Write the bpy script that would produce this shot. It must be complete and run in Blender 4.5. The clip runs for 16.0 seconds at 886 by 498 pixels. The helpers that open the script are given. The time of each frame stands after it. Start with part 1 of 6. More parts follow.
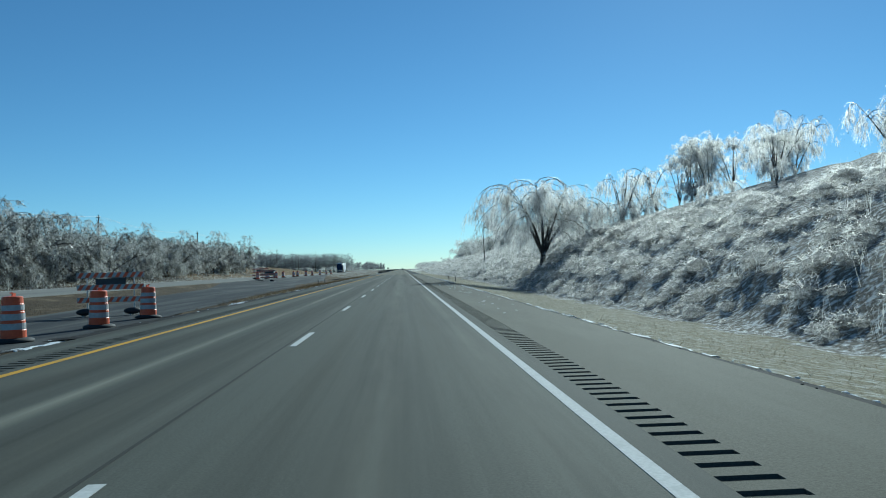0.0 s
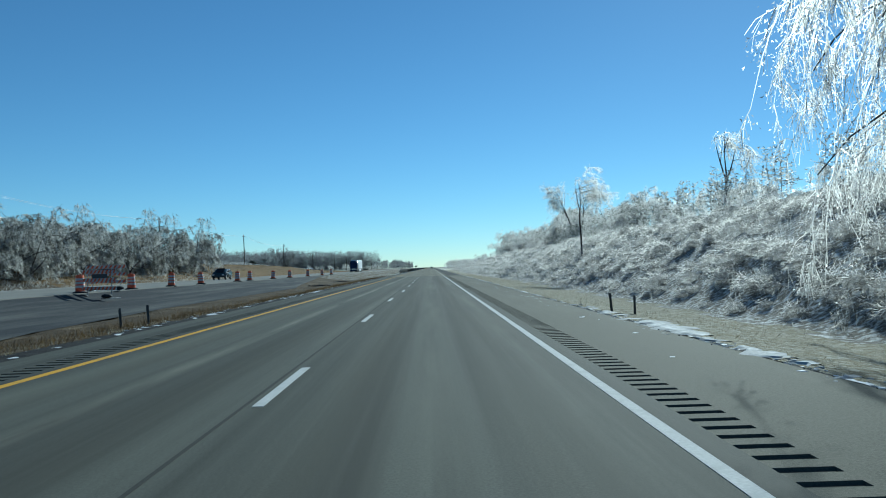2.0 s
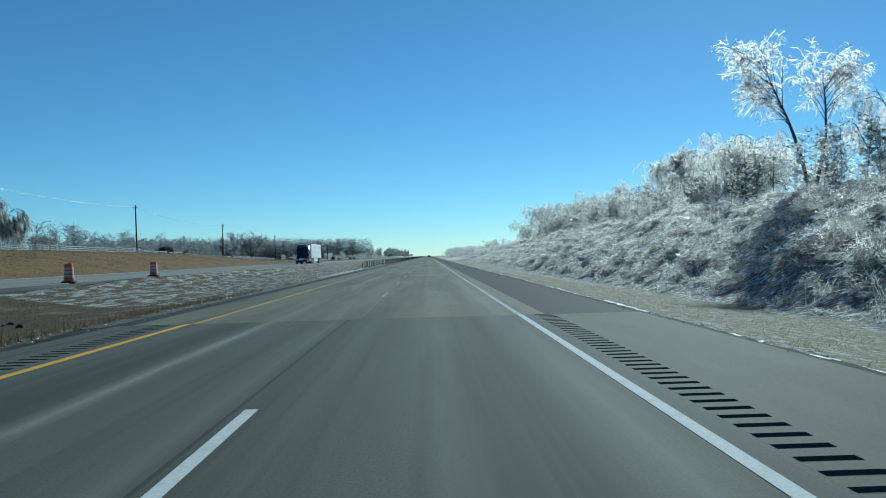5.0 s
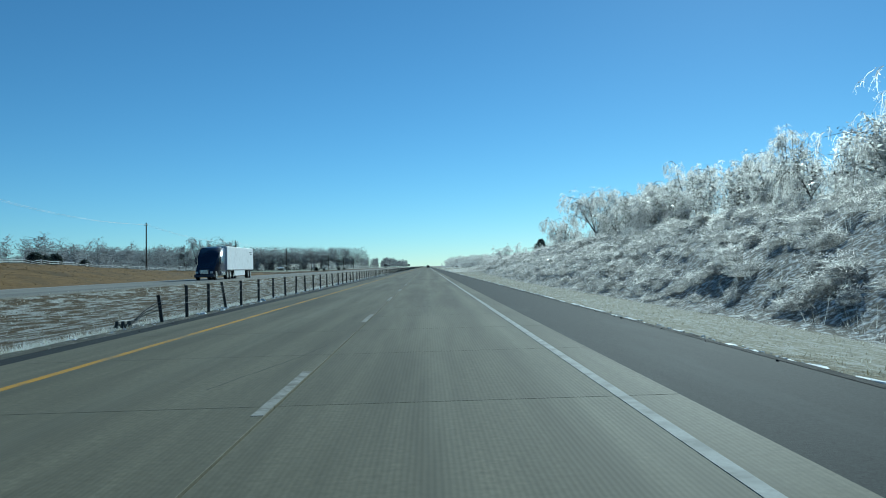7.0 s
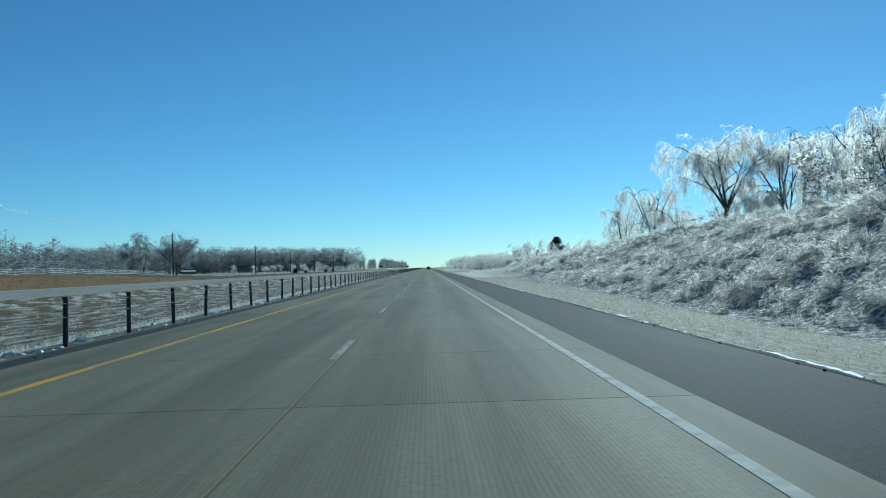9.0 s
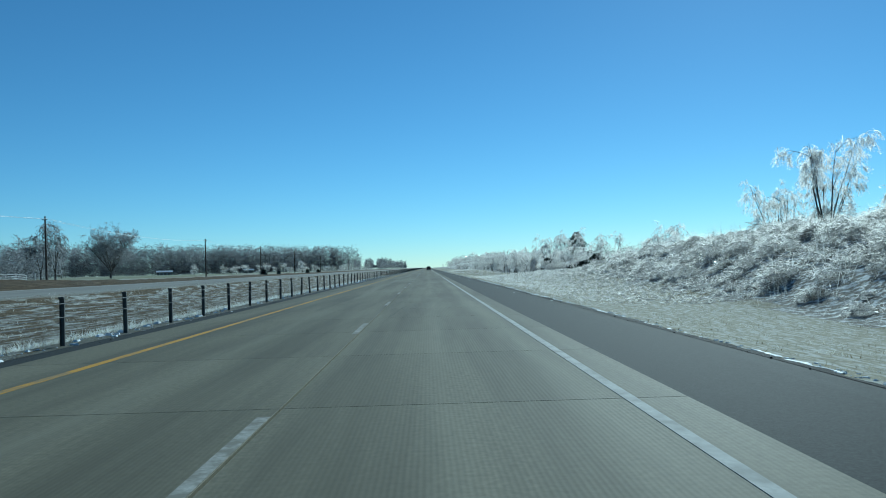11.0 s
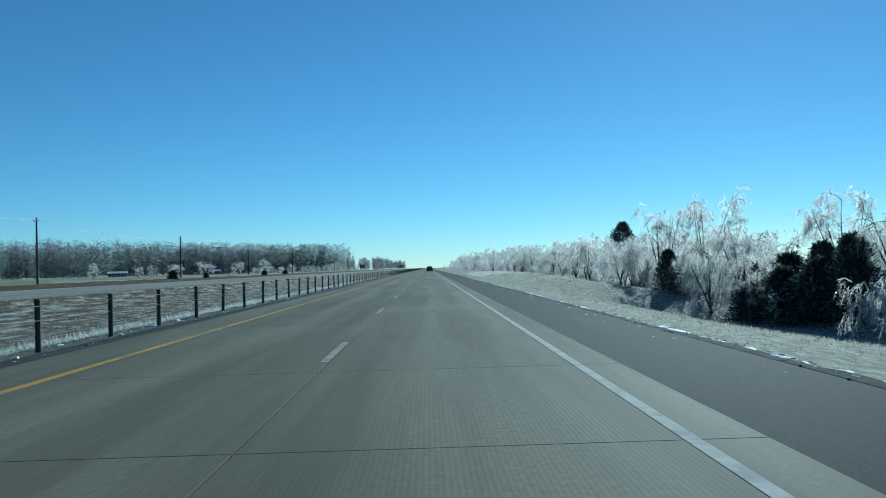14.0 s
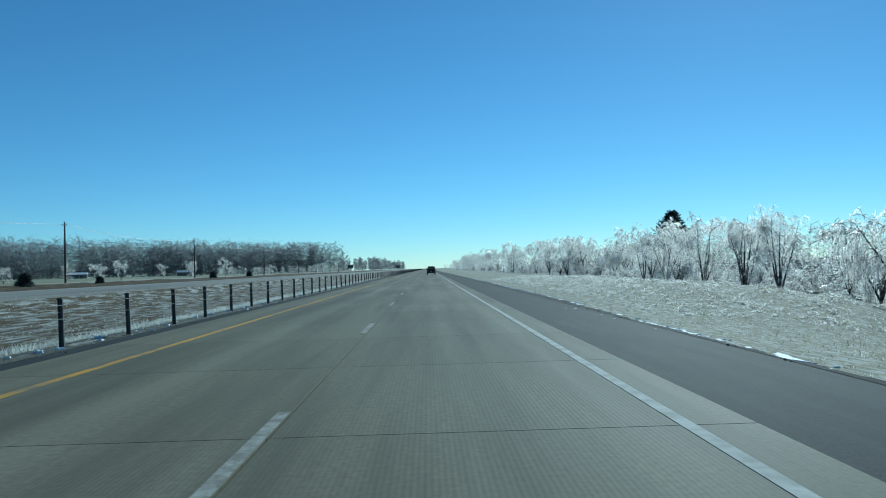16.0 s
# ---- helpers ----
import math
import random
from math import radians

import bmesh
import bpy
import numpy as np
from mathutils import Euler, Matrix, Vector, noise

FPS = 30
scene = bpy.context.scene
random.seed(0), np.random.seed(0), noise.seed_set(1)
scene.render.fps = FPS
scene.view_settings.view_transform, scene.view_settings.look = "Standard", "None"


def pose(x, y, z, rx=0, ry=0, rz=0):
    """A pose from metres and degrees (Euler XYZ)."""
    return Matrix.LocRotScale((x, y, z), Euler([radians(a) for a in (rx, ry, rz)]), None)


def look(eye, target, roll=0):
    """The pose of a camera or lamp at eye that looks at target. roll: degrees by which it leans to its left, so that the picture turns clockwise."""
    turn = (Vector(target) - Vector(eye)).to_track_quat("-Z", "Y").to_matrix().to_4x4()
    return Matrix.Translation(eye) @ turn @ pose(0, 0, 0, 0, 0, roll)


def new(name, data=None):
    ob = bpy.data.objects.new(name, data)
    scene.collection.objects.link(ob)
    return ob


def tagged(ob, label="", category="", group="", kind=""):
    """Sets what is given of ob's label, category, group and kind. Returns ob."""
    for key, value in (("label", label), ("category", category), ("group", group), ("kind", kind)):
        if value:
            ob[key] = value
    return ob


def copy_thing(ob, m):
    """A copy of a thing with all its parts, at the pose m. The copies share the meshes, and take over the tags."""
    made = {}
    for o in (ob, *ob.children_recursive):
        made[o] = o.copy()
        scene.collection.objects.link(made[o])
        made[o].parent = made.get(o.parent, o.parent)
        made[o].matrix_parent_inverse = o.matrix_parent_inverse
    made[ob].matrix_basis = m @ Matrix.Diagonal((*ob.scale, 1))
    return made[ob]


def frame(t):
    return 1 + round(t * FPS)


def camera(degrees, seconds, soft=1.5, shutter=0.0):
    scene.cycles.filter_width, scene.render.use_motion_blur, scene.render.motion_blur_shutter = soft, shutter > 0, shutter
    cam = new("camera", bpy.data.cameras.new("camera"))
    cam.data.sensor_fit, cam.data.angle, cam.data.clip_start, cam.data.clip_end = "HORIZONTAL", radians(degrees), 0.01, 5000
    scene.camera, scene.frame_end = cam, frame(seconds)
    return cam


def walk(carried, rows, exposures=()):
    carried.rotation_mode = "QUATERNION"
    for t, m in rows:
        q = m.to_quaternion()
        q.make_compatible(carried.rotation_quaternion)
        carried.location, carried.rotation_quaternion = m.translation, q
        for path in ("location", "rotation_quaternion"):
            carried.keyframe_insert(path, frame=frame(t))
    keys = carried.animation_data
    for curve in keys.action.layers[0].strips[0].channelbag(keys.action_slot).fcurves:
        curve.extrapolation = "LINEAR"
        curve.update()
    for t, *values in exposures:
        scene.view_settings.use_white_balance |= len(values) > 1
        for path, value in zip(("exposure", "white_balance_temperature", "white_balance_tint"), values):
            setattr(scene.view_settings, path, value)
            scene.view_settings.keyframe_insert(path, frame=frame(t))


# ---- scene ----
cam = camera(59.6, 16.0, soft=1.0, shutter=0.0)
# seconds, place of the eye, turn in degrees
ROWS = [
    (0.0, 2.050, 0.00, 1.370, 91.378, 1.620, -3.009),
    (0.5, 2.000, 16.86, 1.370, 91.356, 1.603, -2.341),
    (1.0, 1.950, 33.73, 1.370, 91.342, 1.580, -1.380),
    (1.5, 1.850, 50.59, 1.370, 91.396, 1.570, -0.920),
    (2.0, 1.800, 67.45, 1.370, 91.314, 1.568, -0.878),
    (2.5, 1.750, 84.31, 1.370, 90.771, 1.559, -0.878),
    (3.0, 1.700, 101.18, 1.370, 90.353, 1.552, -0.878),
    (3.5, 1.650, 118.04, 1.370, 90.228, 1.550, -0.837),
    (4.0, 1.600, 134.90, 1.370, 90.226, 1.551, -0.920),
    (6.5, 1.760, 219.90, 1.370, 91.118, 1.570, -1.171),
    (7.2, 1.660, 243.76, 1.370, 91.243, 1.573, -1.171),
    (8.0, 1.550, 271.20, 1.370, 91.285, 1.574, -1.171),
    (9.5, 1.540, 322.64, 1.370, 91.327, 1.575, -1.171),
    (10.7, 1.612, 363.80, 1.370, 91.327, 1.574, -1.161),
    (12.0, 1.690, 408.38, 1.370, 91.327, 1.574, -1.150),
    (12.4, 1.682, 422.10, 1.370, 91.332, 1.574, -1.146),
    (14.0, 1.650, 476.50, 1.370, 91.349, 1.574, -1.129),
    (16.0, 1.500, 544.50, 1.370, 91.391, 1.575, -1.129),
]
# the film turns a little bluer on the way: seconds, stops, kelvin, tint
EXPOSURES = [(0.0, 0.2, 5500, -18), (2.0, 0.2, 5430, -18), (4.0, 0.16, 5330, -20), (9.0, 0.16, 5190, -22), (12.5, 0.12, 5050, -23), (16.0, 0.14, 5050, -23)]
walk(cam, [(r[0], pose(*r[1:])) for r in ROWS], EXPOSURES)

# ---- sky and sun ----
SUN_AZ, SUN_EL = 23.0, 24.5   # degrees to the right of the road's direction, and above the horizon
world = bpy.data.worlds.new("winter_sky")
scene.world = world
world.use_nodes = True
wn = world.node_tree.nodes
sky = wn.new("ShaderNodeTexSky")
sky.sky_type, sky.sun_disc = "NISHITA", False
sky.sun_elevation, sky.sun_rotation = radians(SUN_EL), radians(SUN_AZ)
sky.altitude, sky.air_density, sky.dust_density, sky.ozone_density = 3500, 1.22, 0.55, 5.4
world.node_tree.links.new(sky.outputs[0], wn["Background"].inputs[0])
wn["Background"].inputs[1].default_value = 0.078
sun = new("sun", bpy.data.lights.new("sun", "SUN"))
sun.data.energy, sun.data.angle, sun.data.color = 5.0, radians(0.53), (1.0, 0.925, 0.92)
sun_way = Vector((math.sin(radians(SUN_AZ)) * math.cos(radians(SUN_EL)), math.cos(radians(SUN_AZ)) * math.cos(radians(SUN_EL)), math.sin(radians(SUN_EL))))
sun.matrix_world = look(sun_way * 50, (0, 0, 0))


# ---- materials ----
def ramp(nt, source, lo, hi, c1, c2):
    """Colours c1 to c2 while source goes from lo to hi."""
    r = nt.nodes.new("ShaderNodeValToRGB")
    r.color_ramp.elements[0].position, r.color_ramp.elements[1].position = lo, hi
    r.color_ramp.elements[0].color, r.color_ramp.elements[1].color = (*c1, 1), (*c2, 1)
    nt.links.new(source, r.inputs[0])
    return r.outputs[0]


def tex_noise(nt, scale, stretch=(1, 1, 1), detail=4.0, rough=0.6):
    co, mp, no = nt.nodes.new("ShaderNodeNewGeometry"), nt.nodes.new("ShaderNodeMapping"), nt.nodes.new("ShaderNodeTexNoise")
    mp.inputs["Scale"].default_value = stretch
    no.inputs["Scale"].default_value, no.inputs["Detail"].default_value, no.inputs["Roughness"].default_value = scale, detail, rough
    nt.links.new(co.outputs["Position"], mp.inputs[0])
    nt.links.new(mp.outputs[0], no.inputs["Vector"])
    return no.outputs["Fac"]


def blend(nt, fac, a, b, mode="MIX"):
    m = nt.nodes.new("ShaderNodeMix")
    m.data_type, m.blend_type = "RGBA", mode
    for key, v in ((0, fac), (6, a), (7, b)):
        if isinstance(v, bpy.types.NodeSocket):
            nt.links.new(v, m.inputs[key])
        else:
            m.inputs[key].default_value = v if key == 0 else (*v, 1)
    return m.outputs[2]


def mat(name, c1, c2, scale=8.0, rough=0.8, stain=None, stain_scale=0.4, stain_lo=0.5, stain_hi=0.65, stretch=(1, 1, 1), stain_stretch=(1, 1, 1),
        bump=0.0, bump_scale=None, bump_dist=0.01, metal=0.0, vary=0.0, grain=None, gloss=0.5):
    """A surface of two colours in fine grain, stained at a larger scale, with relief."""
    m = bpy.data.materials.new(name)
    m.use_nodes = True
    nt = m.node_tree
    p = nt.nodes["Principled BSDF"]
    fine = tex_noise(nt, scale, stretch)
    col = ramp(nt, fine, 0.3, 0.7, c1, c2)
    if stain:
        s = ramp(nt, tex_noise(nt, stain_scale, stain_stretch, 5.0, 0.65), stain_lo, stain_hi, (0, 0, 0), (1, 1, 1))
        col = blend(nt, s, col, stain)
    if grain:
        g = ramp(nt, tex_noise(nt, grain[0], (1, 1, 1), 2.0, 0.7), 0.35, 0.75, (grain[1],) * 3, (grain[2],) * 3)
        col = blend(nt, 1.0, col, g, "MULTIPLY")
    if vary:
        info = nt.nodes.new("ShaderNodeObjectInfo")
        v = ramp(nt, info.outputs["Random"], 0.0, 1.0, (1 - vary,) * 3, (1 + vary,) * 3)
        col = blend(nt, 1.0, col, v, "MULTIPLY")
    nt.links.new(col, p.inputs["Base Color"])
    p.inputs["Roughness"].default_value, p.inputs["Metallic"].default_value = rough, metal
    p.inputs["Specular IOR Level"].default_value = gloss
    if bump:
        b = nt.nodes.new("ShaderNodeBump")
        b.inputs["Strength"].default_value, b.inputs["Distance"].default_value = bump, bump_dist
        nt.links.new(tex_noise(nt, bump_scale or scale * 2, stretch, 3.0), b.inputs["Height"])
        nt.links.new(b.outputs[0], p.inputs["Normal"])
    return m


def frosted(name, ice, bare, share, through_light=0.5, rough=0.3, tint=(1.0, 0.975, 0.945), spread=0.12, see_through=0.0, clear_ice=0.0, thin=0.7, patch=0.35):
    """Blades and twigs: 'share' of them bare, the rest in a crust of ice that lets the light through."""
    m = bpy.data.materials.new(name)
    m.use_nodes = True
    nt = m.node_tree
    p, out = nt.nodes["Principled BSDF"], nt.nodes["Material Output"]
    geo = nt.nodes.new("ShaderNodeNewGeometry")
    col = ramp(nt, geo.outputs["Random Per Island"], max(0.0, share - spread), share + spread, bare, ice)
    n2 = ramp(nt, tex_noise(nt, patch, (1, 1, 1), 4.0, 0.7), 0.38, 0.6, (thin, thin, thin * .96), (1.0, 1.0, 1.0))
    col = blend(nt, 1.0, col, n2, "MULTIPLY")
    nt.links.new(col, p.inputs["Base Color"])
    p.inputs["Roughness"].default_value = rough
    p.inputs["Specular IOR Level"].default_value = 0.4
    tint_col = blend(nt, 1.0, col, tint, "MULTIPLY")
    tr, rf, soft_mix = nt.nodes.new("ShaderNodeBsdfTranslucent"), nt.nodes.new("ShaderNodeBsdfRefraction"), nt.nodes.new("ShaderNodeMixShader")
    nt.links.new(tint_col, tr.inputs["Color"])
    nt.links.new(tint_col, rf.inputs["Color"])
    rf.inputs["Roughness"].default_value, rf.inputs["IOR"].default_value = 0.85, 1.5
    soft_mix.inputs[0].default_value = clear_ice
    nt.links.new(tr.outputs[0], soft_mix.inputs[1])
    nt.links.new(rf.outputs[0], soft_mix.inputs[2])
    mix = nt.nodes.new("ShaderNodeMixShader")
    mix.inputs[0].default_value = through_light
    nt.links.new(p.outputs[0], mix.inputs[1])
    nt.links.new(soft_mix.outputs[0], mix.inputs[2])
    clear, over = nt.nodes.new("ShaderNodeBsdfTransparent"), nt.nodes.new("ShaderNodeMixShader")
    over.inputs[0].default_value = see_through
    nt.links.new(mix.outputs[0], over.inputs[1])
    nt.links.new(clear.outputs[0], over.inputs[2])
    nt.links.new(over.outputs[0], out.inputs["Surface"])
    return m


def lit_through(m, share, clear):
    """Lets a share of the light pass on diffusely, as thick matted ice and grass do."""
    nt = m.node_tree
    p, out = nt.nodes["Principled BSDF"], nt.nodes["Material Output"]
    tr, mix = nt.nodes.new("ShaderNodeBsdfTranslucent"), nt.nodes.new("ShaderNodeMixShader")
    nt.links.new(p.inputs["Base Color"].links[0].from_socket, tr.inputs["Color"])
    mix.inputs[0].default_value = share
    nt.links.new(p.outputs[0], mix.inputs[1])
    nt.links.new(tr.outputs[0], mix.inputs[2])
    gap, over = nt.nodes.new("ShaderNodeBsdfTransparent"), nt.nodes.new("ShaderNodeMixShader")
    over.inputs[0].default_value = clear
    nt.links.new(mix.outputs[0], over.inputs[1])
    nt.links.new(gap.outputs[0], over.inputs[2])
    nt.links.new(over.outputs[0], out.inputs["Surface"])
    return m


def plain(name, c, rough=0.5, metal=0.0, grime=0.25):
    d = tuple(v * (1 - grime) for v in c)
    return mat(name, d, c, 6.0, rough, metal=metal)


M_ASPHALT = mat("asphalt", (0.088, 0.091, 0.078), (0.137, 0.14, 0.12), 45.0, 0.82, gloss=0.04, stain=(0.07, 0.071, 0.062), stain_scale=0.5,
                stain_stretch=(1.8, 0.02, 1), stain_lo=0.42, stain_hi=0.62, bump=0.35, bump_scale=120.0, bump_dist=0.006, grain=(220.0, 0.72, 1.2))


def streaks(m, lines, colour):
    """Pale salt residue along the road, in streaks at some places across it."""
    nt = m.node_tree
    p = nt.nodes["Principled BSDF"]
    base = p.inputs["Base Color"].links[0].from_socket
    geo, xyz = nt.nodes.new("ShaderNodeNewGeometry"), nt.nodes.new("ShaderNodeSeparateXYZ")
    nt.links.new(geo.outputs["Position"], xyz.inputs[0])
    worn = ramp(nt, tex_noise(nt, 0.6, (1.5, 0.12, 1), 5.0, 0.65), 0.34, 0.66, (0, 0, 0), (1, 1, 1))
    for x, half, strength in lines:
        off, far, soft, fac = [nt.nodes.new("ShaderNodeMath") for _ in range(4)]
        off.operation, far.operation, soft.operation, fac.operation = "SUBTRACT", "ABSOLUTE", "MULTIPLY_ADD", "MULTIPLY"
        nt.links.new(xyz.outputs[0], off.inputs[0])
        off.inputs[1].default_value = x
        nt.links.new(off.outputs[0], far.inputs[0])
        nt.links.new(far.outputs[0], soft.inputs[0])
        soft.inputs[1].default_value, soft.inputs[2].default_value, soft.use_clamp = -strength / half, strength, True
        nt.links.new(soft.outputs[0], fac.inputs[0])
        nt.links.new(worn, fac.inputs[1])
        base = blend(nt, fac.outputs[0], base, colour)
    nt.links.new(base, p.inputs["Base Color"])


streaks(M_ASPHALT, ((-1.85, .22, .9), (1.75, .5, .35), (-.35, .3, .3), (3.2, .45, .4), (-3.1, .5, .3)), (0.24, 0.235, 0.19))
streaks(M_ASPHALT, ((-2.75, .55, .5), (-.95, .5, .45), (.9, .55, .5), (2.65, .5, .5)), (0.08, 0.077, 0.06))
M_SHOULDER = mat("bleached_asphalt", (0.1, 0.097, 0.076), (0.155, 0.15, 0.12), 40.0, 0.85, gloss=0.04, stain=(0.165, 0.16, 0.13), stain_scale=0.4,
                 stain_stretch=(1.2, 0.12, 1), stain_lo=0.45, stain_hi=0.7, bump=0.4, bump_scale=110.0, bump_dist=0.006, grain=(200.0, 0.7, 1.2))
M_DARK_SHOULDER = mat("dark_asphalt", (0.03, 0.033, 0.034), (0.051, 0.055, 0.056), 40.0, 0.85, gloss=0.04, stain=(0.072, 0.077, 0.077), stain_scale=0.35,
                      stain_stretch=(1.0, 0.1, 1), stain_lo=0.55, stain_hi=0.75, bump=0.4, bump_scale=110.0, bump_dist=0.006, grain=(200.0, 0.7, 1.25))
M_FRESH = mat("worn_dark_asphalt", (0.045, 0.047, 0.05), (0.07, 0.072, 0.075), 30.0, 0.85, gloss=0.04, stain=(0.12, 0.12, 0.112), stain_scale=0.8,
              stain_stretch=(1.0, 0.06, 1), stain_lo=0.46, stain_hi=0.66, bump=0.5, bump_scale=60.0, bump_dist=0.01, grain=(90.0, 0.65, 1.3))
M_GROOVE = mat("milled_groove", (0.045, 0.045, 0.042), (0.07, 0.07, 0.064), 60.0, 0.9, gloss=0.04)
M_RUMBLE = mat("rumble_groove", (0.055, 0.053, 0.043), (0.085, 0.082, 0.066), 60.0, 0.9, gloss=0.04)
M_CONCRETE_FAR = mat("pale_concrete", (0.2, 0.195, 0.175), (0.27, 0.262, 0.235), 10.0, 0.8, gloss=0.04, stain=(0.17, 0.165, 0.15), stain_scale=0.3,
                     stain_stretch=(1.0, 0.08, 1), stain_lo=0.45, stain_hi=0.7)
M_CRUMBS = mat("crumbled_edge", (0.025, 0.025, 0.026), (0.06, 0.058, 0.055), 25.0, 0.9, gloss=0.04, bump=0.8, bump_scale=40.0, bump_dist=0.02)


def concrete():
    """Worn concrete with grooves combed along the road."""
    m = mat("tined_concrete", (0.138, 0.13, 0.096), (0.198, 0.186, 0.138), 14.0, 0.75, gloss=0.04, stain=(0.103, 0.098, 0.075), stain_scale=0.7,
            stain_stretch=(1.2, 0.06, 1), stain_lo=0.4, stain_hi=0.65, vary=0.07, grain=(160.0, 0.75, 1.15))
    nt = m.node_tree
    p = nt.nodes["Principled BSDF"]
    co, wv, b = nt.nodes.new("ShaderNodeNewGeometry"), nt.nodes.new("ShaderNodeTexWave"), nt.nodes.new("ShaderNodeBump")
    wv.bands_direction, wv.wave_profile = "X", "SIN"
    wv.inputs["Scale"].default_value, wv.inputs["Distortion"].default_value = 7.0, 0.8
    wv.inputs["Detail Scale"].default_value = 0.4
    nt.links.new(co.outputs["Position"], wv.inputs["Vector"])
    b.inputs["Strength"].default_value, b.inputs["Distance"].default_value = 0.2, 0.004
    nt.links.new(wv.outputs["Fac"], b.inputs["Height"])
    nt.links.new(b.outputs[0], p.inputs["Normal"])
    return m


M_CONCRETE = concrete()
streaks(M_CONCRETE, ((-2.7, .6, .45), (-.95, .5, .45), (.95, .55, .5), (2.7, .6, .5)), (0.1, 0.095, 0.07))
streaks(M_CONCRETE, ((-1.8, .4, .35), (3.2, .4, .3), (1.8, .35, .25)), (0.27, 0.26, 0.2))
M_WHITE_LINE = mat("white_road_paint", (0.42, 0.425, 0.41), (0.55, 0.555, 0.54), 30.0, 0.85, gloss=0.08, stain=(0.38, 0.385, 0.37), stain_scale=3.0, stain_lo=0.5, stain_hi=0.75)
M_WORN_LINE = mat("worn_white_road_paint", (0.32, 0.322, 0.3), (0.43, 0.432, 0.405), 20.0, 0.85, gloss=0.08, stain=(0.26, 0.26, 0.24), stain_scale=2.5, stain_lo=0.45, stain_hi=0.6)
M_FADED_LINE = mat("faded_white_road_paint", (0.22, 0.218, 0.195), (0.33, 0.328, 0.3), 18.0, 0.85, gloss=0.08, stain=(0.17, 0.165, 0.14), stain_scale=4.0, stain_lo=0.44, stain_hi=0.58)
M_YELLOW_LINE = mat("yellow_road_paint", (0.46, 0.25, 0.03), (0.58, 0.33, 0.04), 25.0, 0.85, gloss=0.1, stain=(0.3, 0.2, 0.06), stain_scale=2.0, stain_lo=0.5, stain_hi=0.75)
M_WORN_YELLOW = mat("worn_yellow_road_paint", (0.33, 0.185, 0.033), (0.45, 0.26, 0.045), 25.0, 0.85, gloss=0.1, stain=(0.17, 0.145, 0.095), stain_scale=2.4, stain_stretch=(1, 0.3, 1), stain_lo=0.46, stain_hi=0.64)
M_MUD = mat("thawed_mud", (0.065, 0.06, 0.04), (0.12, 0.112, 0.08), 12.0, 0.7, gloss=0.2, stain=(0.36, 0.37, 0.36), stain_scale=2.6, stain_lo=0.6, stain_hi=0.72, bump=1.0, bump_scale=18.0, bump_dist=0.05)
M_SOIL = mat("soil_under_brush", (0.05, 0.043, 0.032), (0.2, 0.185, 0.155), 14.0, 0.95, gloss=0.1, stain=(0.6, 0.61, 0.6), stain_scale=4.0, stain_lo=0.48, stain_hi=0.63,
             bump=0.8, bump_scale=6.0, bump_dist=0.1)
M_VERGE = mat("frosted_verge", (0.075, 0.06, 0.03), (0.3, 0.27, 0.18), 16.0, 0.95, gloss=0.1, stain=(0.42, 0.42, 0.37), stain_scale=3.5, stain_lo=0.48, stain_hi=0.7,
              bump=1.0, bump_scale=22.0, bump_dist=0.05)
M_MEDIAN = mat("median_grass", (0.04, 0.034, 0.02), (0.17, 0.13, 0.08), 9.0, 0.95, gloss=0.1, stain=(0.4, 0.405, 0.375), stain_scale=2.2, stain_stretch=(1, 0.22, 1),
               stain_lo=0.47, stain_hi=0.6, bump=1.0, bump_scale=14.0, bump_dist=0.06, grain=(11.0, 0.4, 1.35))
M_MEDIAN_BROWN = mat("brown_median_grass", (0.03, 0.021, 0.011), (0.085, 0.058, 0.028), 7.0, 0.95, gloss=0.15, stain=(0.14, 0.105, 0.06), stain_scale=0.9,
                     stain_stretch=(1, 0.35, 1), stain_lo=0.52, stain_hi=0.68, bump=1.0, bump_scale=12.0, bump_dist=0.08)
M_FIELD = mat("ochre_field", (0.1, 0.06, 0.02), (0.17, 0.105, 0.036), 2.5, 0.95, gloss=0.15, stain=(0.08, 0.055, 0.025), stain_scale=0.16, stain_lo=0.5, stain_hi=0.7,
              bump=0.8, bump_scale=6.0, bump_dist=0.08, stretch=(1, 0.5, 1))
M_PALE = mat("pale_frosted_rise", (0.085, 0.075, 0.04), (0.26, 0.24, 0.16), 26.0, 0.95, gloss=0.1, stain=(0.35, 0.35, 0.32), stain_scale=7.5, stain_lo=0.46, stain_hi=0.62, stretch=(1, 0.2, 1), stain_stretch=(1, 0.25, 1))
M_GREEN = mat("pale_green_field", (0.1, 0.115, 0.06), (0.18, 0.185, 0.11), 1.0, 0.95, gloss=0.15, stain=(0.3, 0.3, 0.25), stain_scale=0.06, stain_lo=0.45, stain_hi=0.7)
M_FARLAND = mat("frosted_far_land", (0.2, 0.19, 0.15), (0.36, 0.36, 0.33), 0.3, 0.95, gloss=0.15, stain=(0.16, 0.13, 0.08), stain_scale=0.02, stain_lo=0.45, stain_hi=0.65)
M_ICE = mat("crusted_ice", (0.55, 0.57, 0.58), (0.72, 0.74, 0.75), 14.0, 0.75, gloss=0.2, bump=0.5, bump_scale=25.0, bump_dist=0.02)
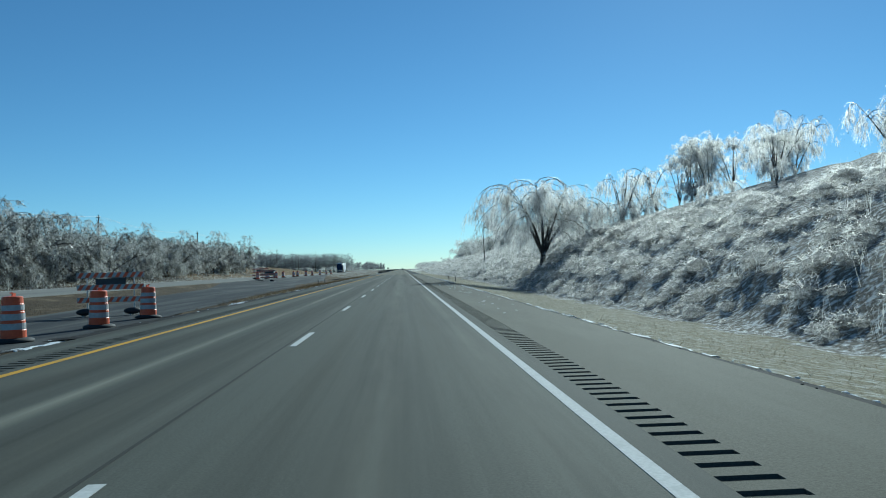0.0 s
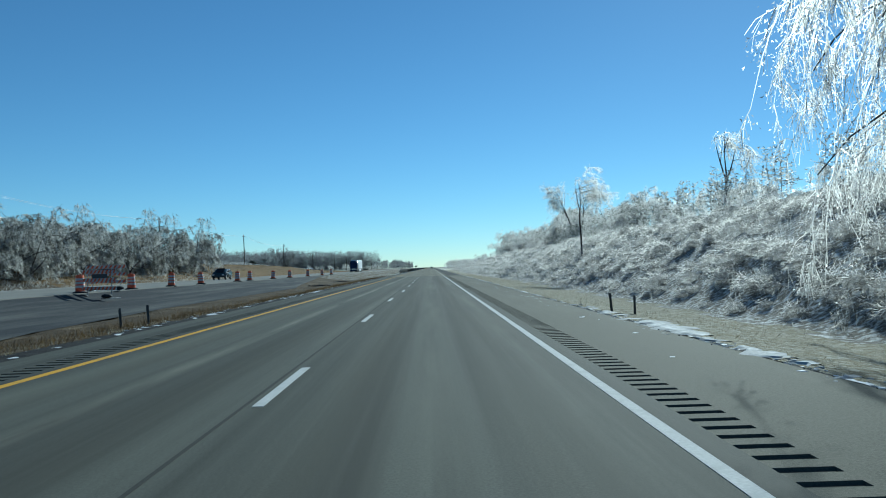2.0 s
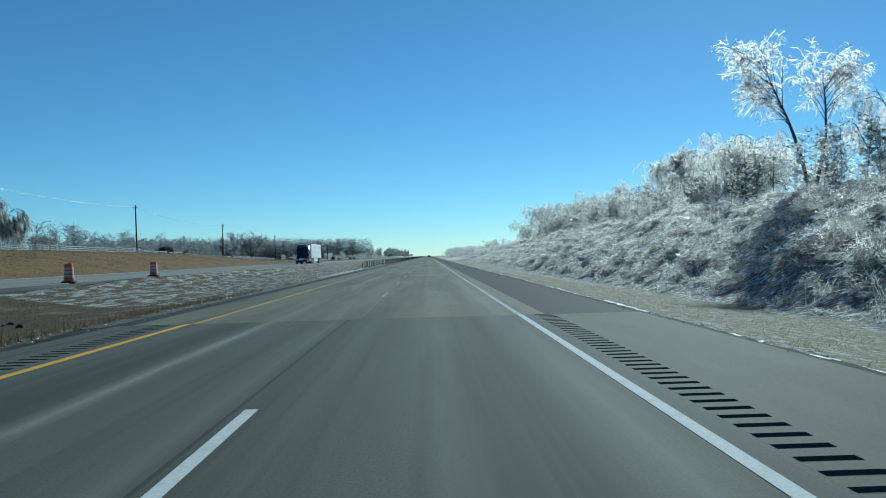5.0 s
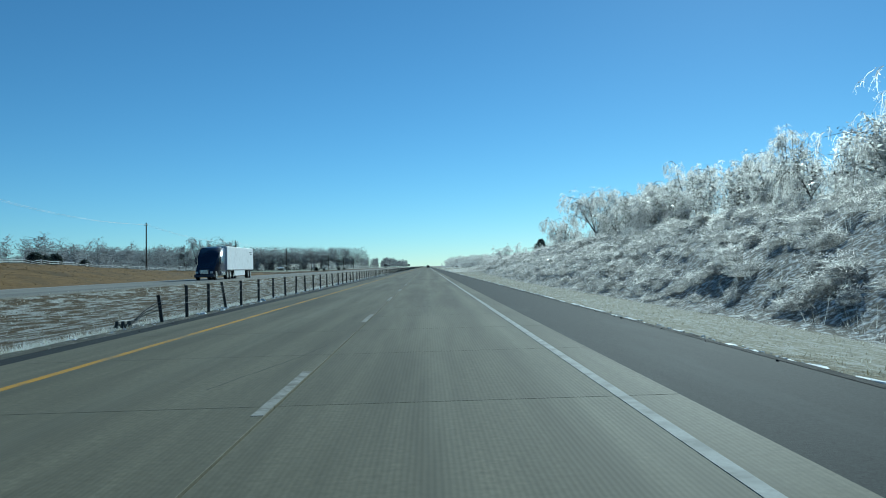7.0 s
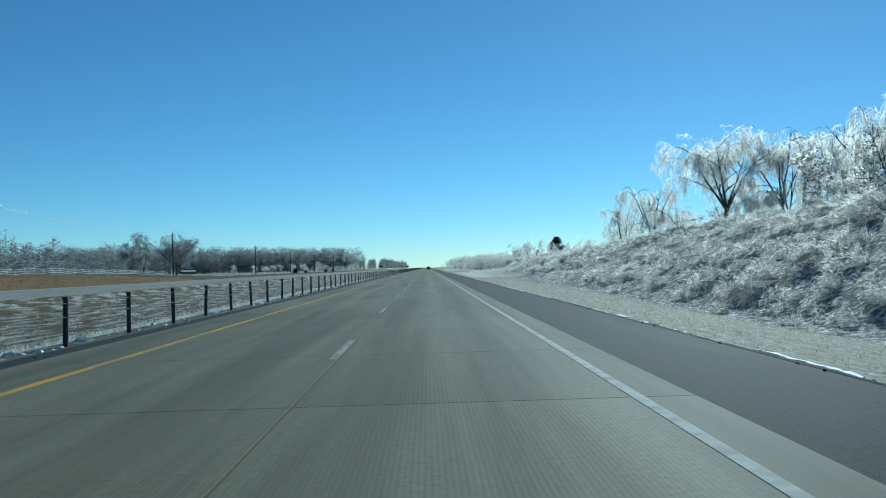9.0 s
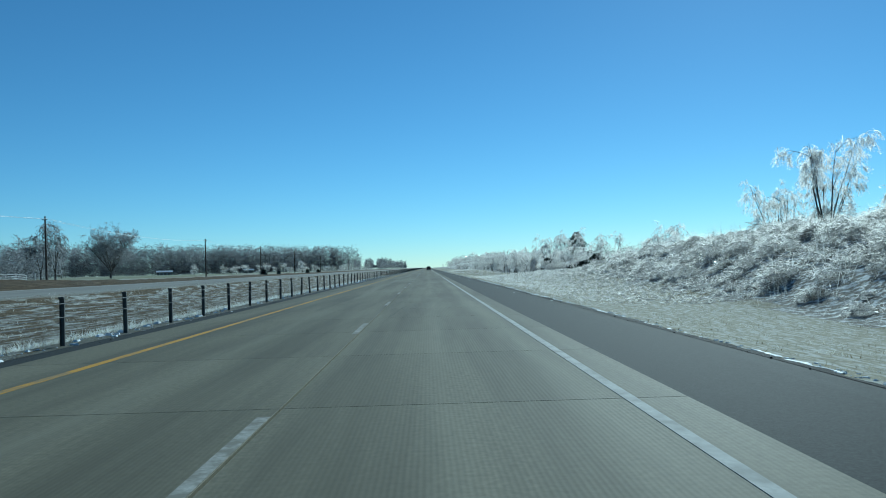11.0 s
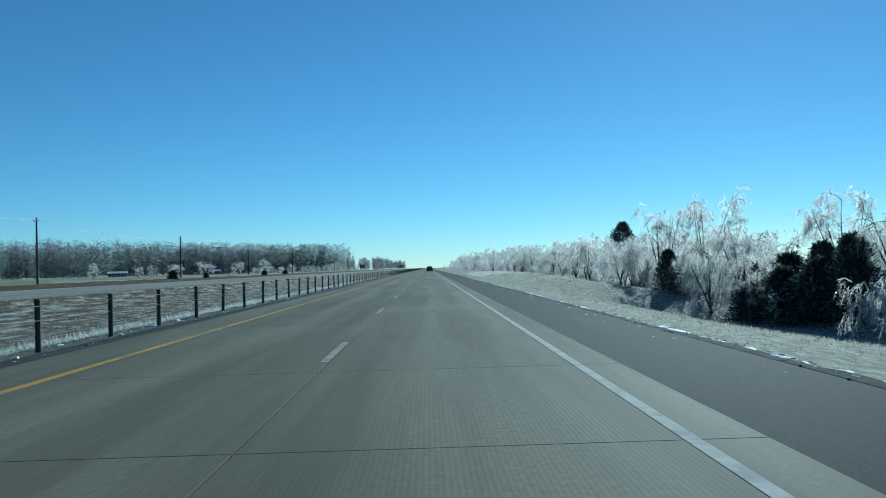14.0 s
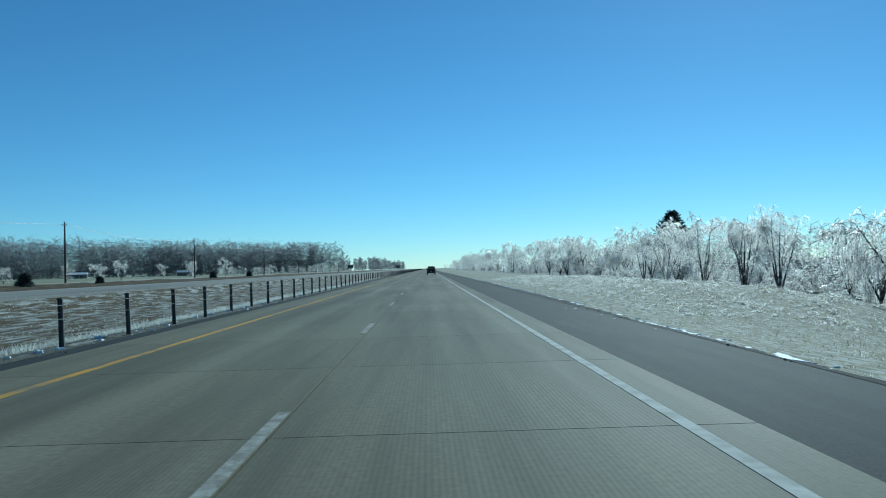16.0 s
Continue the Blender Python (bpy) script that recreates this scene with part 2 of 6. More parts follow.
M_WET_ICE = mat("thin_melting_ice", (0.17, 0.18, 0.185), (0.32, 0.335, 0.345), 9.0, 0.8, gloss=0.1, stain=(0.48, 0.5, 0.51), stain_scale=2.5, stain_lo=0.5, stain_hi=0.65, bump=0.4, bump_scale=20.0, bump_dist=0.01)
M_BARK = mat("dark_wet_bark", (0.022, 0.018, 0.015), (0.06, 0.05, 0.042), 18.0, 0.7, stain=(0.32, 0.33, 0.34), stain_scale=3.0, stain_lo=0.54, stain_hi=0.68,
             stretch=(1, 1, 0.25), bump=0.9, bump_scale=30.0, bump_dist=0.03)
M_TWIG = frosted("iced_twigs", (0.94, 0.945, 0.945), (0.08, 0.072, 0.062), 0.24, 0.72, 0.22, spread=0.16, see_through=0.24, clear_ice=0.25, thin=0.7)
# iced twigs toned down, more of them bare: crown shade put into the colour
M_TWIG_GREY = frosted("shade_toned_iced_twigs", (0.76, 0.775, 0.76), (0.06, 0.055, 0.045), 0.32, 0.58, 0.3, spread=0.24, see_through=0.08, clear_ice=0.2, thin=0.45, patch=0.5)
# frosted twigs with the blue-grey of distant haze put into their colour
M_TWIG_FAR = frosted("hazed_frosted_twigs", (0.4, 0.425, 0.46), (0.08, 0.08, 0.085), 0.46, 0.6, 0.6, spread=0.35, see_through=0.08)
M_BRUSH = frosted("iced_long_grass", (0.97, 0.968, 0.955), (0.1, 0.085, 0.06), 0.15, 0.76, 0.18, spread=0.1, see_through=0.3, clear_ice=0.2, thin=0.9, patch=0.9)
M_THATCH = lit_through(mat("matted_thatch", (0.3, 0.28, 0.24), (0.84, 0.83, 0.8), 24.0, 0.8, gloss=0.2, stain=(0.92, 0.92, 0.9), stain_scale=7.0, stain_lo=0.46, stain_hi=0.6, bump=1.0, bump_scale=40.0, bump_dist=0.05, grain=(20.0, 0.3, 1.3)), 0.85, 0.42)
M_STRAW = frosted("frosted_straw", (0.52, 0.51, 0.42), (0.24, 0.19, 0.1), 0.4, 0.4, 0.6, spread=0.4, thin=0.6, patch=1.2)
M_PALE_GRASS = frosted("frosted_short_grass", (0.74, 0.74, 0.69), (0.18, 0.15, 0.07), 0.38, 0.5, 0.4, spread=0.25, thin=0.6, patch=0.8)
M_FROST_GRASS = frosted("white_frosted_grass", (0.78, 0.81, 0.8), (0.42, 0.41, 0.32), 0.25, 0.45, 0.5, spread=0.25)
M_BROWN_GRASS = frosted("dry_brown_grass", (0.24, 0.165, 0.075), (0.06, 0.04, 0.02), 0.55, 0.35, 0.8, spread=0.35, thin=0.5, patch=0.5)
M_ICED_WOOD = mat("iced_fence_wood", (0.26, 0.265, 0.26), (0.5, 0.515, 0.52), 6.0, 0.6, stain=(0.12, 0.1, 0.085), stain_scale=1.3, stain_lo=0.58, stain_hi=0.7)
# dark leaf lifted in colour and ice share to stand in for haze
M_CEDAR = frosted("hazed_dark_cedar_leaf", (0.3, 0.34, 0.34), (0.04, 0.054, 0.044), 0.8, 0.3, 0.6, spread=0.12)
# orange and white both darkened in colour for the barrels' shaded side
M_ORANGE = mat("orange_plastic", (0.5, 0.075, 0.022), (0.64, 0.105, 0.03), 9.0, 0.45, stain=(0.4, 0.09, 0.04), stain_scale=3.0, stain_lo=0.58, stain_hi=0.78)
M_WHITE_TAPE = mat("white_sheeting", (0.34, 0.335, 0.33), (0.48, 0.475, 0.47), 12.0, 0.35, stain=(0.26, 0.24, 0.22), stain_scale=4.0, stain_lo=0.58, stain_hi=0.8)
M_RUBBER = mat("black_rubber", (0.012, 0.012, 0.013), (0.025, 0.025, 0.026), 12.0, 0.8)
M_STEEL = mat("galvanized_steel", (0.3, 0.31, 0.32), (0.45, 0.46, 0.47), 14.0, 0.45, metal=0.8)
M_POST = mat("dark_weathered_post", (0.028, 0.03, 0.028), (0.055, 0.058, 0.054), 9.0, 0.6, vary=0.25)
M_CABLE = mat("iced_steel_cable", (0.09, 0.092, 0.095), (0.18, 0.185, 0.19), 12.0, 0.7, gloss=0.15)
M_WOOD_POLE = mat("creosoted_pole", (0.04, 0.032, 0.025), (0.075, 0.06, 0.046), 12.0, 0.85, stretch=(1, 1, 0.1))
M_WIRE = mat("iced_wire", (0.55, 0.57, 0.6), (0.7, 0.72, 0.75), 4.0, 0.4)
M_NAVY = plain("navy_truck_paint", (0.012, 0.02, 0.05), 0.25)
M_TRAILER = mat("white_trailer_panel", (0.6, 0.61, 0.62), (0.72, 0.73, 0.74), 2.0, 0.45, stain=(0.5, 0.5, 0.5), stain_scale=0.8, stain_lo=0.55, stain_hi=0.8)
M_BLACK_PAINT = plain("black_car_paint", (0.012, 0.013, 0.015), 0.25)
M_TEAL_PAINT = plain("dark_teal_car_paint", (0.015, 0.035, 0.045), 0.25)
M_GLASS = plain("dark_car_glass", (0.01, 0.012, 0.014), 0.06)
M_CHROME = plain("bright_metal", (0.6, 0.6, 0.6), 0.2, 0.9)
M_TAIL = plain("red_lamp_lens", (0.35, 0.01, 0.01), 0.2)
M_LAMP = plain("clear_lamp_lens", (0.7, 0.72, 0.74), 0.15)
M_BARN = mat("weathered_barn_boards", (0.1, 0.085, 0.07), (0.18, 0.155, 0.13), 1.5, 0.8, stretch=(1, 1, 0.1))
M_FROST_ROOF = mat("frosted_roof_metal", (0.5, 0.51, 0.53), (0.68, 0.69, 0.7), 2.0, 0.5)
M_ROOF = mat("grey_roof_metal", (0.2, 0.2, 0.2), (0.32, 0.32, 0.32), 2.0, 0.5)
M_SIGN = plain("dark_sign_back", (0.05, 0.055, 0.06), 0.6)


# ---- mesh tools ----
def mesh_of(name, verts, faces, materials, slots=None, smooth=False):
    """A mesh from an array of places and a list of face arrays, all faces of an array with as many corners."""
    me = bpy.data.meshes.new(name)
    verts = np.asarray(verts, dtype=np.float32).reshape(-1, 3)
    faces = [np.asarray(f, dtype=np.int32) for f in faces if len(f)]
    loops = np.concatenate([f.ravel() for f in faces])
    totals = np.concatenate([np.full(len(f), f.shape[1], dtype=np.int32) for f in faces])
    starts = np.concatenate([[0], np.cumsum(totals)[:-1]]).astype(np.int32)
    me.vertices.add(len(verts))
    me.vertices.foreach_set("co", verts.ravel())
    me.loops.add(len(loops))
    me.loops.foreach_set("vertex_index", loops)
    me.polygons.add(len(totals))
    me.polygons.foreach_set("loop_start", starts)
    me.polygons.foreach_set("use_smooth", np.full(len(totals), smooth))
    for m in materials:
        me.materials.append(m)
    if slots is not None:
        me.polygons.foreach_set("material_index", np.asarray(slots, dtype=np.int32))
    me.update(calc_edges=True)
    me.validate()
    return me


def bm_mesh(name, bm, materials, smooth=False):
    bmesh.ops.recalc_face_normals(bm, faces=bm.faces)
    me = bpy.data.meshes.new(name)
    bm.to_mesh(me)
    bm.free()
    for m in materials if isinstance(materials, (list, tuple)) else [materials]:
        me.materials.append(m)
    if smooth:
        me.polygons.foreach_set("use_smooth", [True] * len(me.polygons))
    return me


def part(name, data, parent, label="", m=None):
    """A mesh as a part of a thing or of another part."""
    ob = new(name, data)
    ob.parent = parent
    if m is not None:
        ob.matrix_local = m
    if label:
        ob["label"] = label
    return ob


def box_bm(x0, x1, y0, y1, z0, z1, bevel=0.0, bm=None, segments=1):
    own = bmesh.new() if bm is None else bm
    r = bmesh.ops.create_cube(own, size=1.0)
    for v in r["verts"]:
        v.co = Vector(((x0 + x1) / 2 + v.co.x * (x1 - x0), (y0 + y1) / 2 + v.co.y * (y1 - y0), (z0 + z1) / 2 + v.co.z * (z1 - z0)))
    if bevel:
        edges = list({e for v in r["verts"] for e in v.link_edges})
        bmesh.ops.bevel(own, geom=edges, offset=bevel, segments=segments, affect="EDGES")
    return own


def lathe_bm(profile, sides=20, bm=None, centre=(0, 0)):
    """A body turned round the z axis from (radius, height) pairs."""
    own = bmesh.new() if bm is None else bm
    rings = []
    for r, z in profile:
        rings.append([own.verts.new((centre[0] + r * math.cos(2 * math.pi * k / sides), centre[1] + r * math.sin(2 * math.pi * k / sides), z)) for k in range(sides)])
    for a, b in zip(rings, rings[1:]):
        for k in range(sides):
            own.faces.new((a[k], a[(k + 1) % sides], b[(k + 1) % sides], b[k]))
    own.faces.new(rings[0][::-1])
    own.faces.new(rings[-1])
    return own


def prism_bm(outline, y0, y1, bevel=0.0):
    """An outline of (x, z) pairs drawn out from y0 to y1."""
    own = bmesh.new()
    a = [own.verts.new((x, y0, z)) for x, z in outline]
    b = [own.verts.new((x, y1, z)) for x, z in outline]
    own.faces.new(a)
    own.faces.new(b[::-1])
    for i in range(len(a)):
        j = (i + 1) % len(a)
        own.faces.new((a[i], b[i], b[j], a[j]))
    if bevel:
        bmesh.ops.bevel(own, geom=list(own.edges), offset=bevel, segments=2, affect="EDGES")
    return own


def thing(name, label, category, m=None, group=""):
    ob = new(name)
    if m is not None:
        ob.matrix_basis = m
    return tagged(ob, label, category, group)


# ---- the lie of the land ----
# across the road at some places along it: pairs of x and height
RIGHT = [
    (-100, [(6.3, -.04), (8, -.3), (10, -.6), (12, -.95), (13.2, -1.05), (14.2, -.8), (15.5, .1), (17, 1.2), (18.3, 1.9), (20, 2.9), (22, 4.0), (24, 4.9), (27, 5.9), (33, 7.8), (40, 9.4), (60, 10.5), (300, 11)]),
    (60, [(6.3, -.04), (8, -.3), (10, -.6), (12, -.95), (13.2, -1.05), (14.2, -.8), (15.5, .1), (17, 1.1), (18.3, 1.8), (20, 2.8), (22, 3.8), (24, 4.7), (27, 5.7), (33, 7.6), (40, 9.4), (60, 10.5), (300, 11)]),
    (105, [(6.3, -.04), (8, -.3), (10, -.55), (12, -.8), (13.2, -.85), (14.2, -.5), (15.5, .3), (17, 1.2), (18.3, 1.9), (20, 2.8), (22, 3.7), (24, 4.5), (27, 5.4), (33, 7.1), (40, 8.8), (60, 10), (300, 10)]),
    (150, [(6.3, -.04), (8, -.25), (10, -.5), (12, -.7), (13, -.75), (14.2, -.4), (15.5, .3), (17, 1.2), (19, 2.3), (20.2, 2.95), (22, 3.7), (24, 4.4), (27, 5.0), (33, 6.3), (40, 7.4), (60, 8.2), (300, 9)]),
    (250, [(6.3, -.04), (8, -.25), (10, -.5), (12, -.75), (13.5, -.95), (14.5, -.6), (16, .3), (18, 1.5), (20, 2.5), (22, 3.4), (24, 4.2), (27, 4.8), (34, 6.1), (42, 7.1), (60, 8), (300, 8)]),
    (325, [(6.3, -.04), (8, -.25), (10, -.5), (12, -.75), (13.5, -.95), (14.5, -.7), (16, .1), (18, 1.2), (20, 2.2), (22, 3.1), (24, 4.0), (27, 4.8), (34, 6.0), (42, 6.8), (60, 7.5), (300, 8)]),
    (380, [(6.3, -.04), (8, -.2), (10, -.4), (12, -.6), (13.5, -.6), (14.5, -.4), (16, .2), (18, 1.1), (20, 2.0), (22, 2.9), (24, 3.7), (28, 4.5), (35, 5.7), (42, 6.3), (60, 6.5), (300, 7)]),
    (425, [(6.3, -.04), (8, -.1), (10, -.05), (12.5, .2), (15, .9), (17, 1.6), (19, 2.2), (21, 2.6), (23, 2.9), (27, 3.1), (35, 3.6), (45, 3.4), (60, 3.4), (90, 3), (300, 4)]),
    (462, [(6.3, -.04), (8, -.08), (10, .08), (12.5, .32), (15, .5), (17, .58), (19, .5), (21, .3), (23, -.1), (27, -.9), (45, -1.2), (60, 1.5), (90, 3), (300, 4)]),
    (505, [(6.3, -.04), (8, -.2), (10, -.5), (12.5, -1.0), (15, -1.8), (17, -2.4), (19, -3.0), (21, -3.6), (23, -4.2), (27, -5.0), (36, -5.0), (45, -3.0), (60, 1), (90, 3), (300, 4)]),
    (556, [(6.3, -.04), (8, -.2), (10, -.5), (12.5, -1.0), (15, -1.8), (17, -2.4), (19, -3.0), (21, -3.6), (23, -4.2), (27, -5.0), (36, -5.0), (45, -3.0), (60, 1), (90, 3), (300, 4)]),
    (582, [(6.3, -.04), (8, .02), (10, .2), (12.5, .35), (15, .25), (17, .05), (19, -.3), (21, -.6), (23, -.9), (27, -1.6), (36, -3.0), (45, -2.4), (90, 0), (300, 2)]),
    (700, [(6.3, -.04), (8, -.02), (10, .05), (12.5, .05), (15, 0), (17, -.1), (19, -.3), (21, -.5), (23, -.7), (27, -1), (45, -1), (90, 0), (300, 1)]),
    (6000, [(6.3, -.04), (8, -.02), (10, .05), (12.5, .05), (15, 0), (17, -.1), (19, -.3), (21, -.5), (23, -.7), (27, -1), (45, -1), (90, 0), (300, 1)]),
]
LEFT = [
    (-100, [(5.1, -.05), (7, -.06), (9, -.08), (13, -.1), (17, .1), (18.6, .38), (20.5, .38), (33, .3), (36, .1), (42, .6), (50, 1.2), (62, 2.0), (100, 3), (300, 4)]),
    (40, [(5.1, -.05), (7, -.1), (9, -.12), (13, -.12), (17, .1), (18.6, .38), (20.5, .38), (33, .3), (36, .1), (42, .6), (50, 1.2), (62, 2.0), (100, 3), (300, 4)]),
    (120, [(5.1, -.03), (6.1, -.05), (7.2, -.25), (9, -.45), (13, -.5), (17, 0), (18.6, .38), (20.5, .38), (33, .3), (36, .1), (42, .8), (50, 1.8), (62, 3.0), (100, 4), (300, 4)]),
    (215, [(5.1, -.03), (6.1, -.05), (7.2, -.25), (9, -.5), (13, -.6), (17, -.1), (18.6, .38), (20.5, .38), (33, .3), (36, .2), (42, 2.0), (50, 3.4), (62, 4.1), (100, 4.3), (300, 4)]),
    (320, [(5.1, -.03), (6.1, -.03), (7.2, -.2), (9, -.45), (13, -.6), (17, -.2), (18.6, .38), (20.5, .38), (33, .3), (36, .2), (42, 1.7), (50, 3.1), (62, 3.8), (100, 4), (300, 4)]),
    (430, [(5.1, -.03), (6.1, -.03), (7.2, -.15), (9, -.4), (13, -.55), (17, -.2), (18.6, .38), (20.5, .38), (33, .3), (36, .1), (42, .6), (50, 1.1), (62, 1.8), (100, 2.5), (300, 3)]),
    (560, [(5.1, -.03), (6.1, -.03), (7.2, -.15), (9, -.35), (13, -.5), (17, -.2), (18.6, .38), (20.5, .38), (33, .3), (36, 0), (42, -.1), (50, 0), (62, .3), (100, .5), (300, 1)]),
    (6000, [(5.1, -.03), (6.1, -.03), (7.2, -.15), (9, -.35), (13, -.5), (17, -.2), (18.6, .38), (20.5, .38), (33, .3), (36, 0), (42, -.1), (50, -.1), (62, -.1), (100, 0), (300, 0)]),
]


def profile_height(rows, ax, y):
    stations = np.array([r[0] for r in rows], dtype=float)
    each = np.stack([np.interp(ax, [p[0] for p in r[1]], [p[1] for p in r[1]]) for r in rows])
    k = np.clip(np.searchsorted(stations, y) - 1, 0, len(rows) - 2)
    f = np.clip((y - stations[k]) / (stations[k + 1] - stations[k]), 0, 1)
    f = f * f * (3 - 2 * f)
    n = np.arange(len(ax))
    return each[k, n] * (1 - f) + each[k + 1, n] * f


def land(x, y):
    """Height of the bare ground."""
    x, y = np.atleast_1d(np.asarray(x, float)), np.atleast_1d(np.asarray(y, float))
    x, y = np.broadcast_arrays(x, y)
    x, y = x.ravel(), y.ravel()
    z = np.where(x > 0, profile_height(RIGHT, np.maximum(x, 6.3), y), profile_height(LEFT, np.maximum(-x, 5.1), y))
    off = np.where(x > 0, x - 13, np.where(x < -36, -x - 36, 0))
    rough = np.clip(off / 3, 0, 1)
    z = z + rough * (0.16 * np.sin(x * 1.1 + y * 0.45) * np.sin(y * 0.63 - x * 0.3) + 0.1 * np.sin(x * 2.3 - y * 1.4))
    return z


def land_at(x, y):
    return float(land(x, y)[0])


# the median crossing: its two edges along the road
def crossing_near(y):
    return np.interp(y, [-60, 20, 40, 55, 70, 82, 92, 110, 150, 165, 200, 235], [-5.5, -5.8, -6.9, -7.6, -8.0, -8.6, -10.8, -12.7, -12.8, -14.5, -17.6, -18.8])


def crossing_far(y):
    return np.interp(y, [-60, 10, 33, 52, 72, 90, 105, 235], [-11.0, -12.0, -12.7, -14.6, -16.0, -18.6, -20.6, -20.6])


def ground():
    xs = np.concatenate([[-4000, -2000, -1200, -800, -500, -350, -250, -190, -150, -125, -105, -90, -78, -69], np.arange(-63, -36, 1.5), [-36, -34.5, -33, -32.6, -32.3],
                         [-20.7, -20.5, -20.2], [-19.4, -18.6, -18.0], np.arange(-17.25, -5.5, 0.75), [-5.55, -5.2, -5.0], [-4.6, 5.9, 6.2, 6.3, 6.6], np.arange(7, 28.1, 0.7),
                         [30, 33, 36, 40, 45, 52, 60, 75, 95, 130, 200, 320, 500, 900, 2000, 4000]])
    ys = np.concatenate([[-700, -300, -150, -90], np.arange(-60, 720, 3.0), np.arange(720, 1100, 10), [1130, 1180, 1250, 1350, 1500, 1700, 2000, 2500, 3200, 4800]])
    gx, gy = np.meshgrid(xs, ys)
    gz = land(gx.ravel(), gy.ravel())
    fx = gx.ravel()
    gz = np.where((fx > -5.05) & (fx < 6.25), -0.3, gz)
    gz = np.where((fx > -32.35) & (fx < -20.6), 0.05, gz)
    cross = (fx > crossing_far(gy.ravel()) + .4) & (fx < crossing_near(gy.ravel()) - .4) & (gy.ravel() < 232)
    gz = np.where(cross, gz - 0.12, gz)
    nx, ny = len(xs), len(ys)
    i = np.arange(nx * ny).reshape(ny, nx)
    quads = np.stack([i[:-1, :-1], i[:-1, 1:], i[1:, 1:], i[1:, :-1]], -1).reshape(-1, 4)
    cx, cy = ((gx[:-1, :-1] + gx[1:, 1:]) / 2).ravel(), ((gy[:-1, :-1] + gy[1:, 1:]) / 2).ravel()
    s = np.full(len(cx), 5)
    s[(cx > -20.6) & (cx < 0)] = 2
    s[(cx > -20.6) & (cx < 0) & (cy < 205)] = 3
    s[(cx < -32) & (cx > -63)] = 3
    s[(cx < -36) & (cx > -80) & (cy > 150) & (cy < 440)] = 4
    s[(cx < -80) & (cx > -260) & (cy > 560) & (cy < 1100)] = 6
    s[(cx < -80) & (cy < 460)] = 5
    s[(cx > -8.2) & (cx < -6.2) & (cy > 235) & (cy < 760)] = 7
    s[cx > 0] = 1
    fringe = 6 * np.sin(cx * 1.7) + 5 * np.sin(cy * .5 + cx) + 8 * np.sin(cx * .6 + 1)
    s[(cx > 0) & (cx < 24) & (cy + fringe > 424)] = 7
    s[(cx > 0) & (cx < 12.9) & (cy + 2 * fringe > 235)] = 7
    s[(cx > 12.9 + .4 * np.sin(cy * .9)) & (cy + fringe < 424)] = 0
    s[cx > 24] = 0
    me = mesh_of("ground", np.stack([fx, gy.ravel(), gz], -1), [quads], [M_SOIL, M_VERGE, M_MEDIAN, M_MEDIAN_BROWN, M_FIELD, M_FARLAND, M_GREEN, M_PALE], s, True)
    return tagged(new("ground", me), "frosted winter ground with verge, median and fields", "ground", kind="structure")


ground()

# ---- roads ----
JOIN = 186.0       # where asphalt gives way to concrete
ROAD_END = 2600.0


def slab_mesh(name, x0, x1, y0, y1, z0, z1, m, step=0.0):
    n = 1 if not step else max(1, int((y1 - y0) / step))
    ys = np.linspace(y0, y1, n + 1)
    v = []
    for y in ys:
        v += [(x0, y, z1), (x1, y, z1), (x1, y, z0), (x0, y, z0)]
    i = np.arange(n)[:, None] * 4
    q = np.concatenate([i + np.array([[a, b, b + 4, a + 4]]) for a, b in ((0, 1), (1, 2), (2, 3), (3, 0))])
    return mesh_of(name, v, [q, np.array([[3, 2, 1, 0], [4 * n, 4 * n + 1, 4 * n + 2, 4 * n + 3]])], [m])


def grooved(name, x0, x1, y0, y1, pitch, z, m, mg):
    """A strip with milled grooves across it."""
    ys, zs = [], []
    y = y0
    while y < y1:
        ys += [y, y + pitch * .5, y + pitch * .58, y + pitch * .8, y + pitch * .9]
        zs += [z, z, z - .022, z - .022, z]
        y += pitch
    ys, zs = np.array(ys), np.array(zs)
    n = len(ys)
    v = np.concatenate([np.stack([np.full(n, x0), ys, zs], -1), np.stack([np.full(n, x1), ys, zs], -1)])
    i = np.arange(n - 1)
    q = np.stack([i, i + n, i + n + 1, i + 1], -1)
    return mesh_of(name, v, [q], [m, mg], (np.isin(i % 5, (1, 2, 3))).astype(int))


road = tagged(new("road", slab_mesh("road", -3.98, 3.98, -90, JOIN, -.25, 0, M_ASPHALT, 30)), "grey asphalt highway lanes with faint wheel tracks", "road", kind="structure")
for nm, x0, x1, m in (("shoulder", 4.40, 6.34, M_SHOULDER), ("shoulder", -5.3, -4.45, M_ASPHALT)):
    tagged(new(nm, slab_mesh(nm, x0, x1, -90, JOIN, -.25, -.003, m, 30)), "bleached asphalt shoulder beside the highway lanes", "shoulder", kind="structure")
tagged(new("rumble_strip", grooved("rumble_strip", 3.98, 4.40, -40, JOIN, .33, -.002, M_SHOULDER, M_RUMBLE)), "milled rumble strip grooves in the asphalt shoulder", "rumble strip", kind="structure")
tagged(new("rumble_strip", grooved("rumble_strip", -4.45, -3.98, -40, JOIN, .33, -.002, M_ASPHALT, M_RUMBLE)), "milled rumble strip grooves beside the yellow line", "rumble strip", kind="structure")
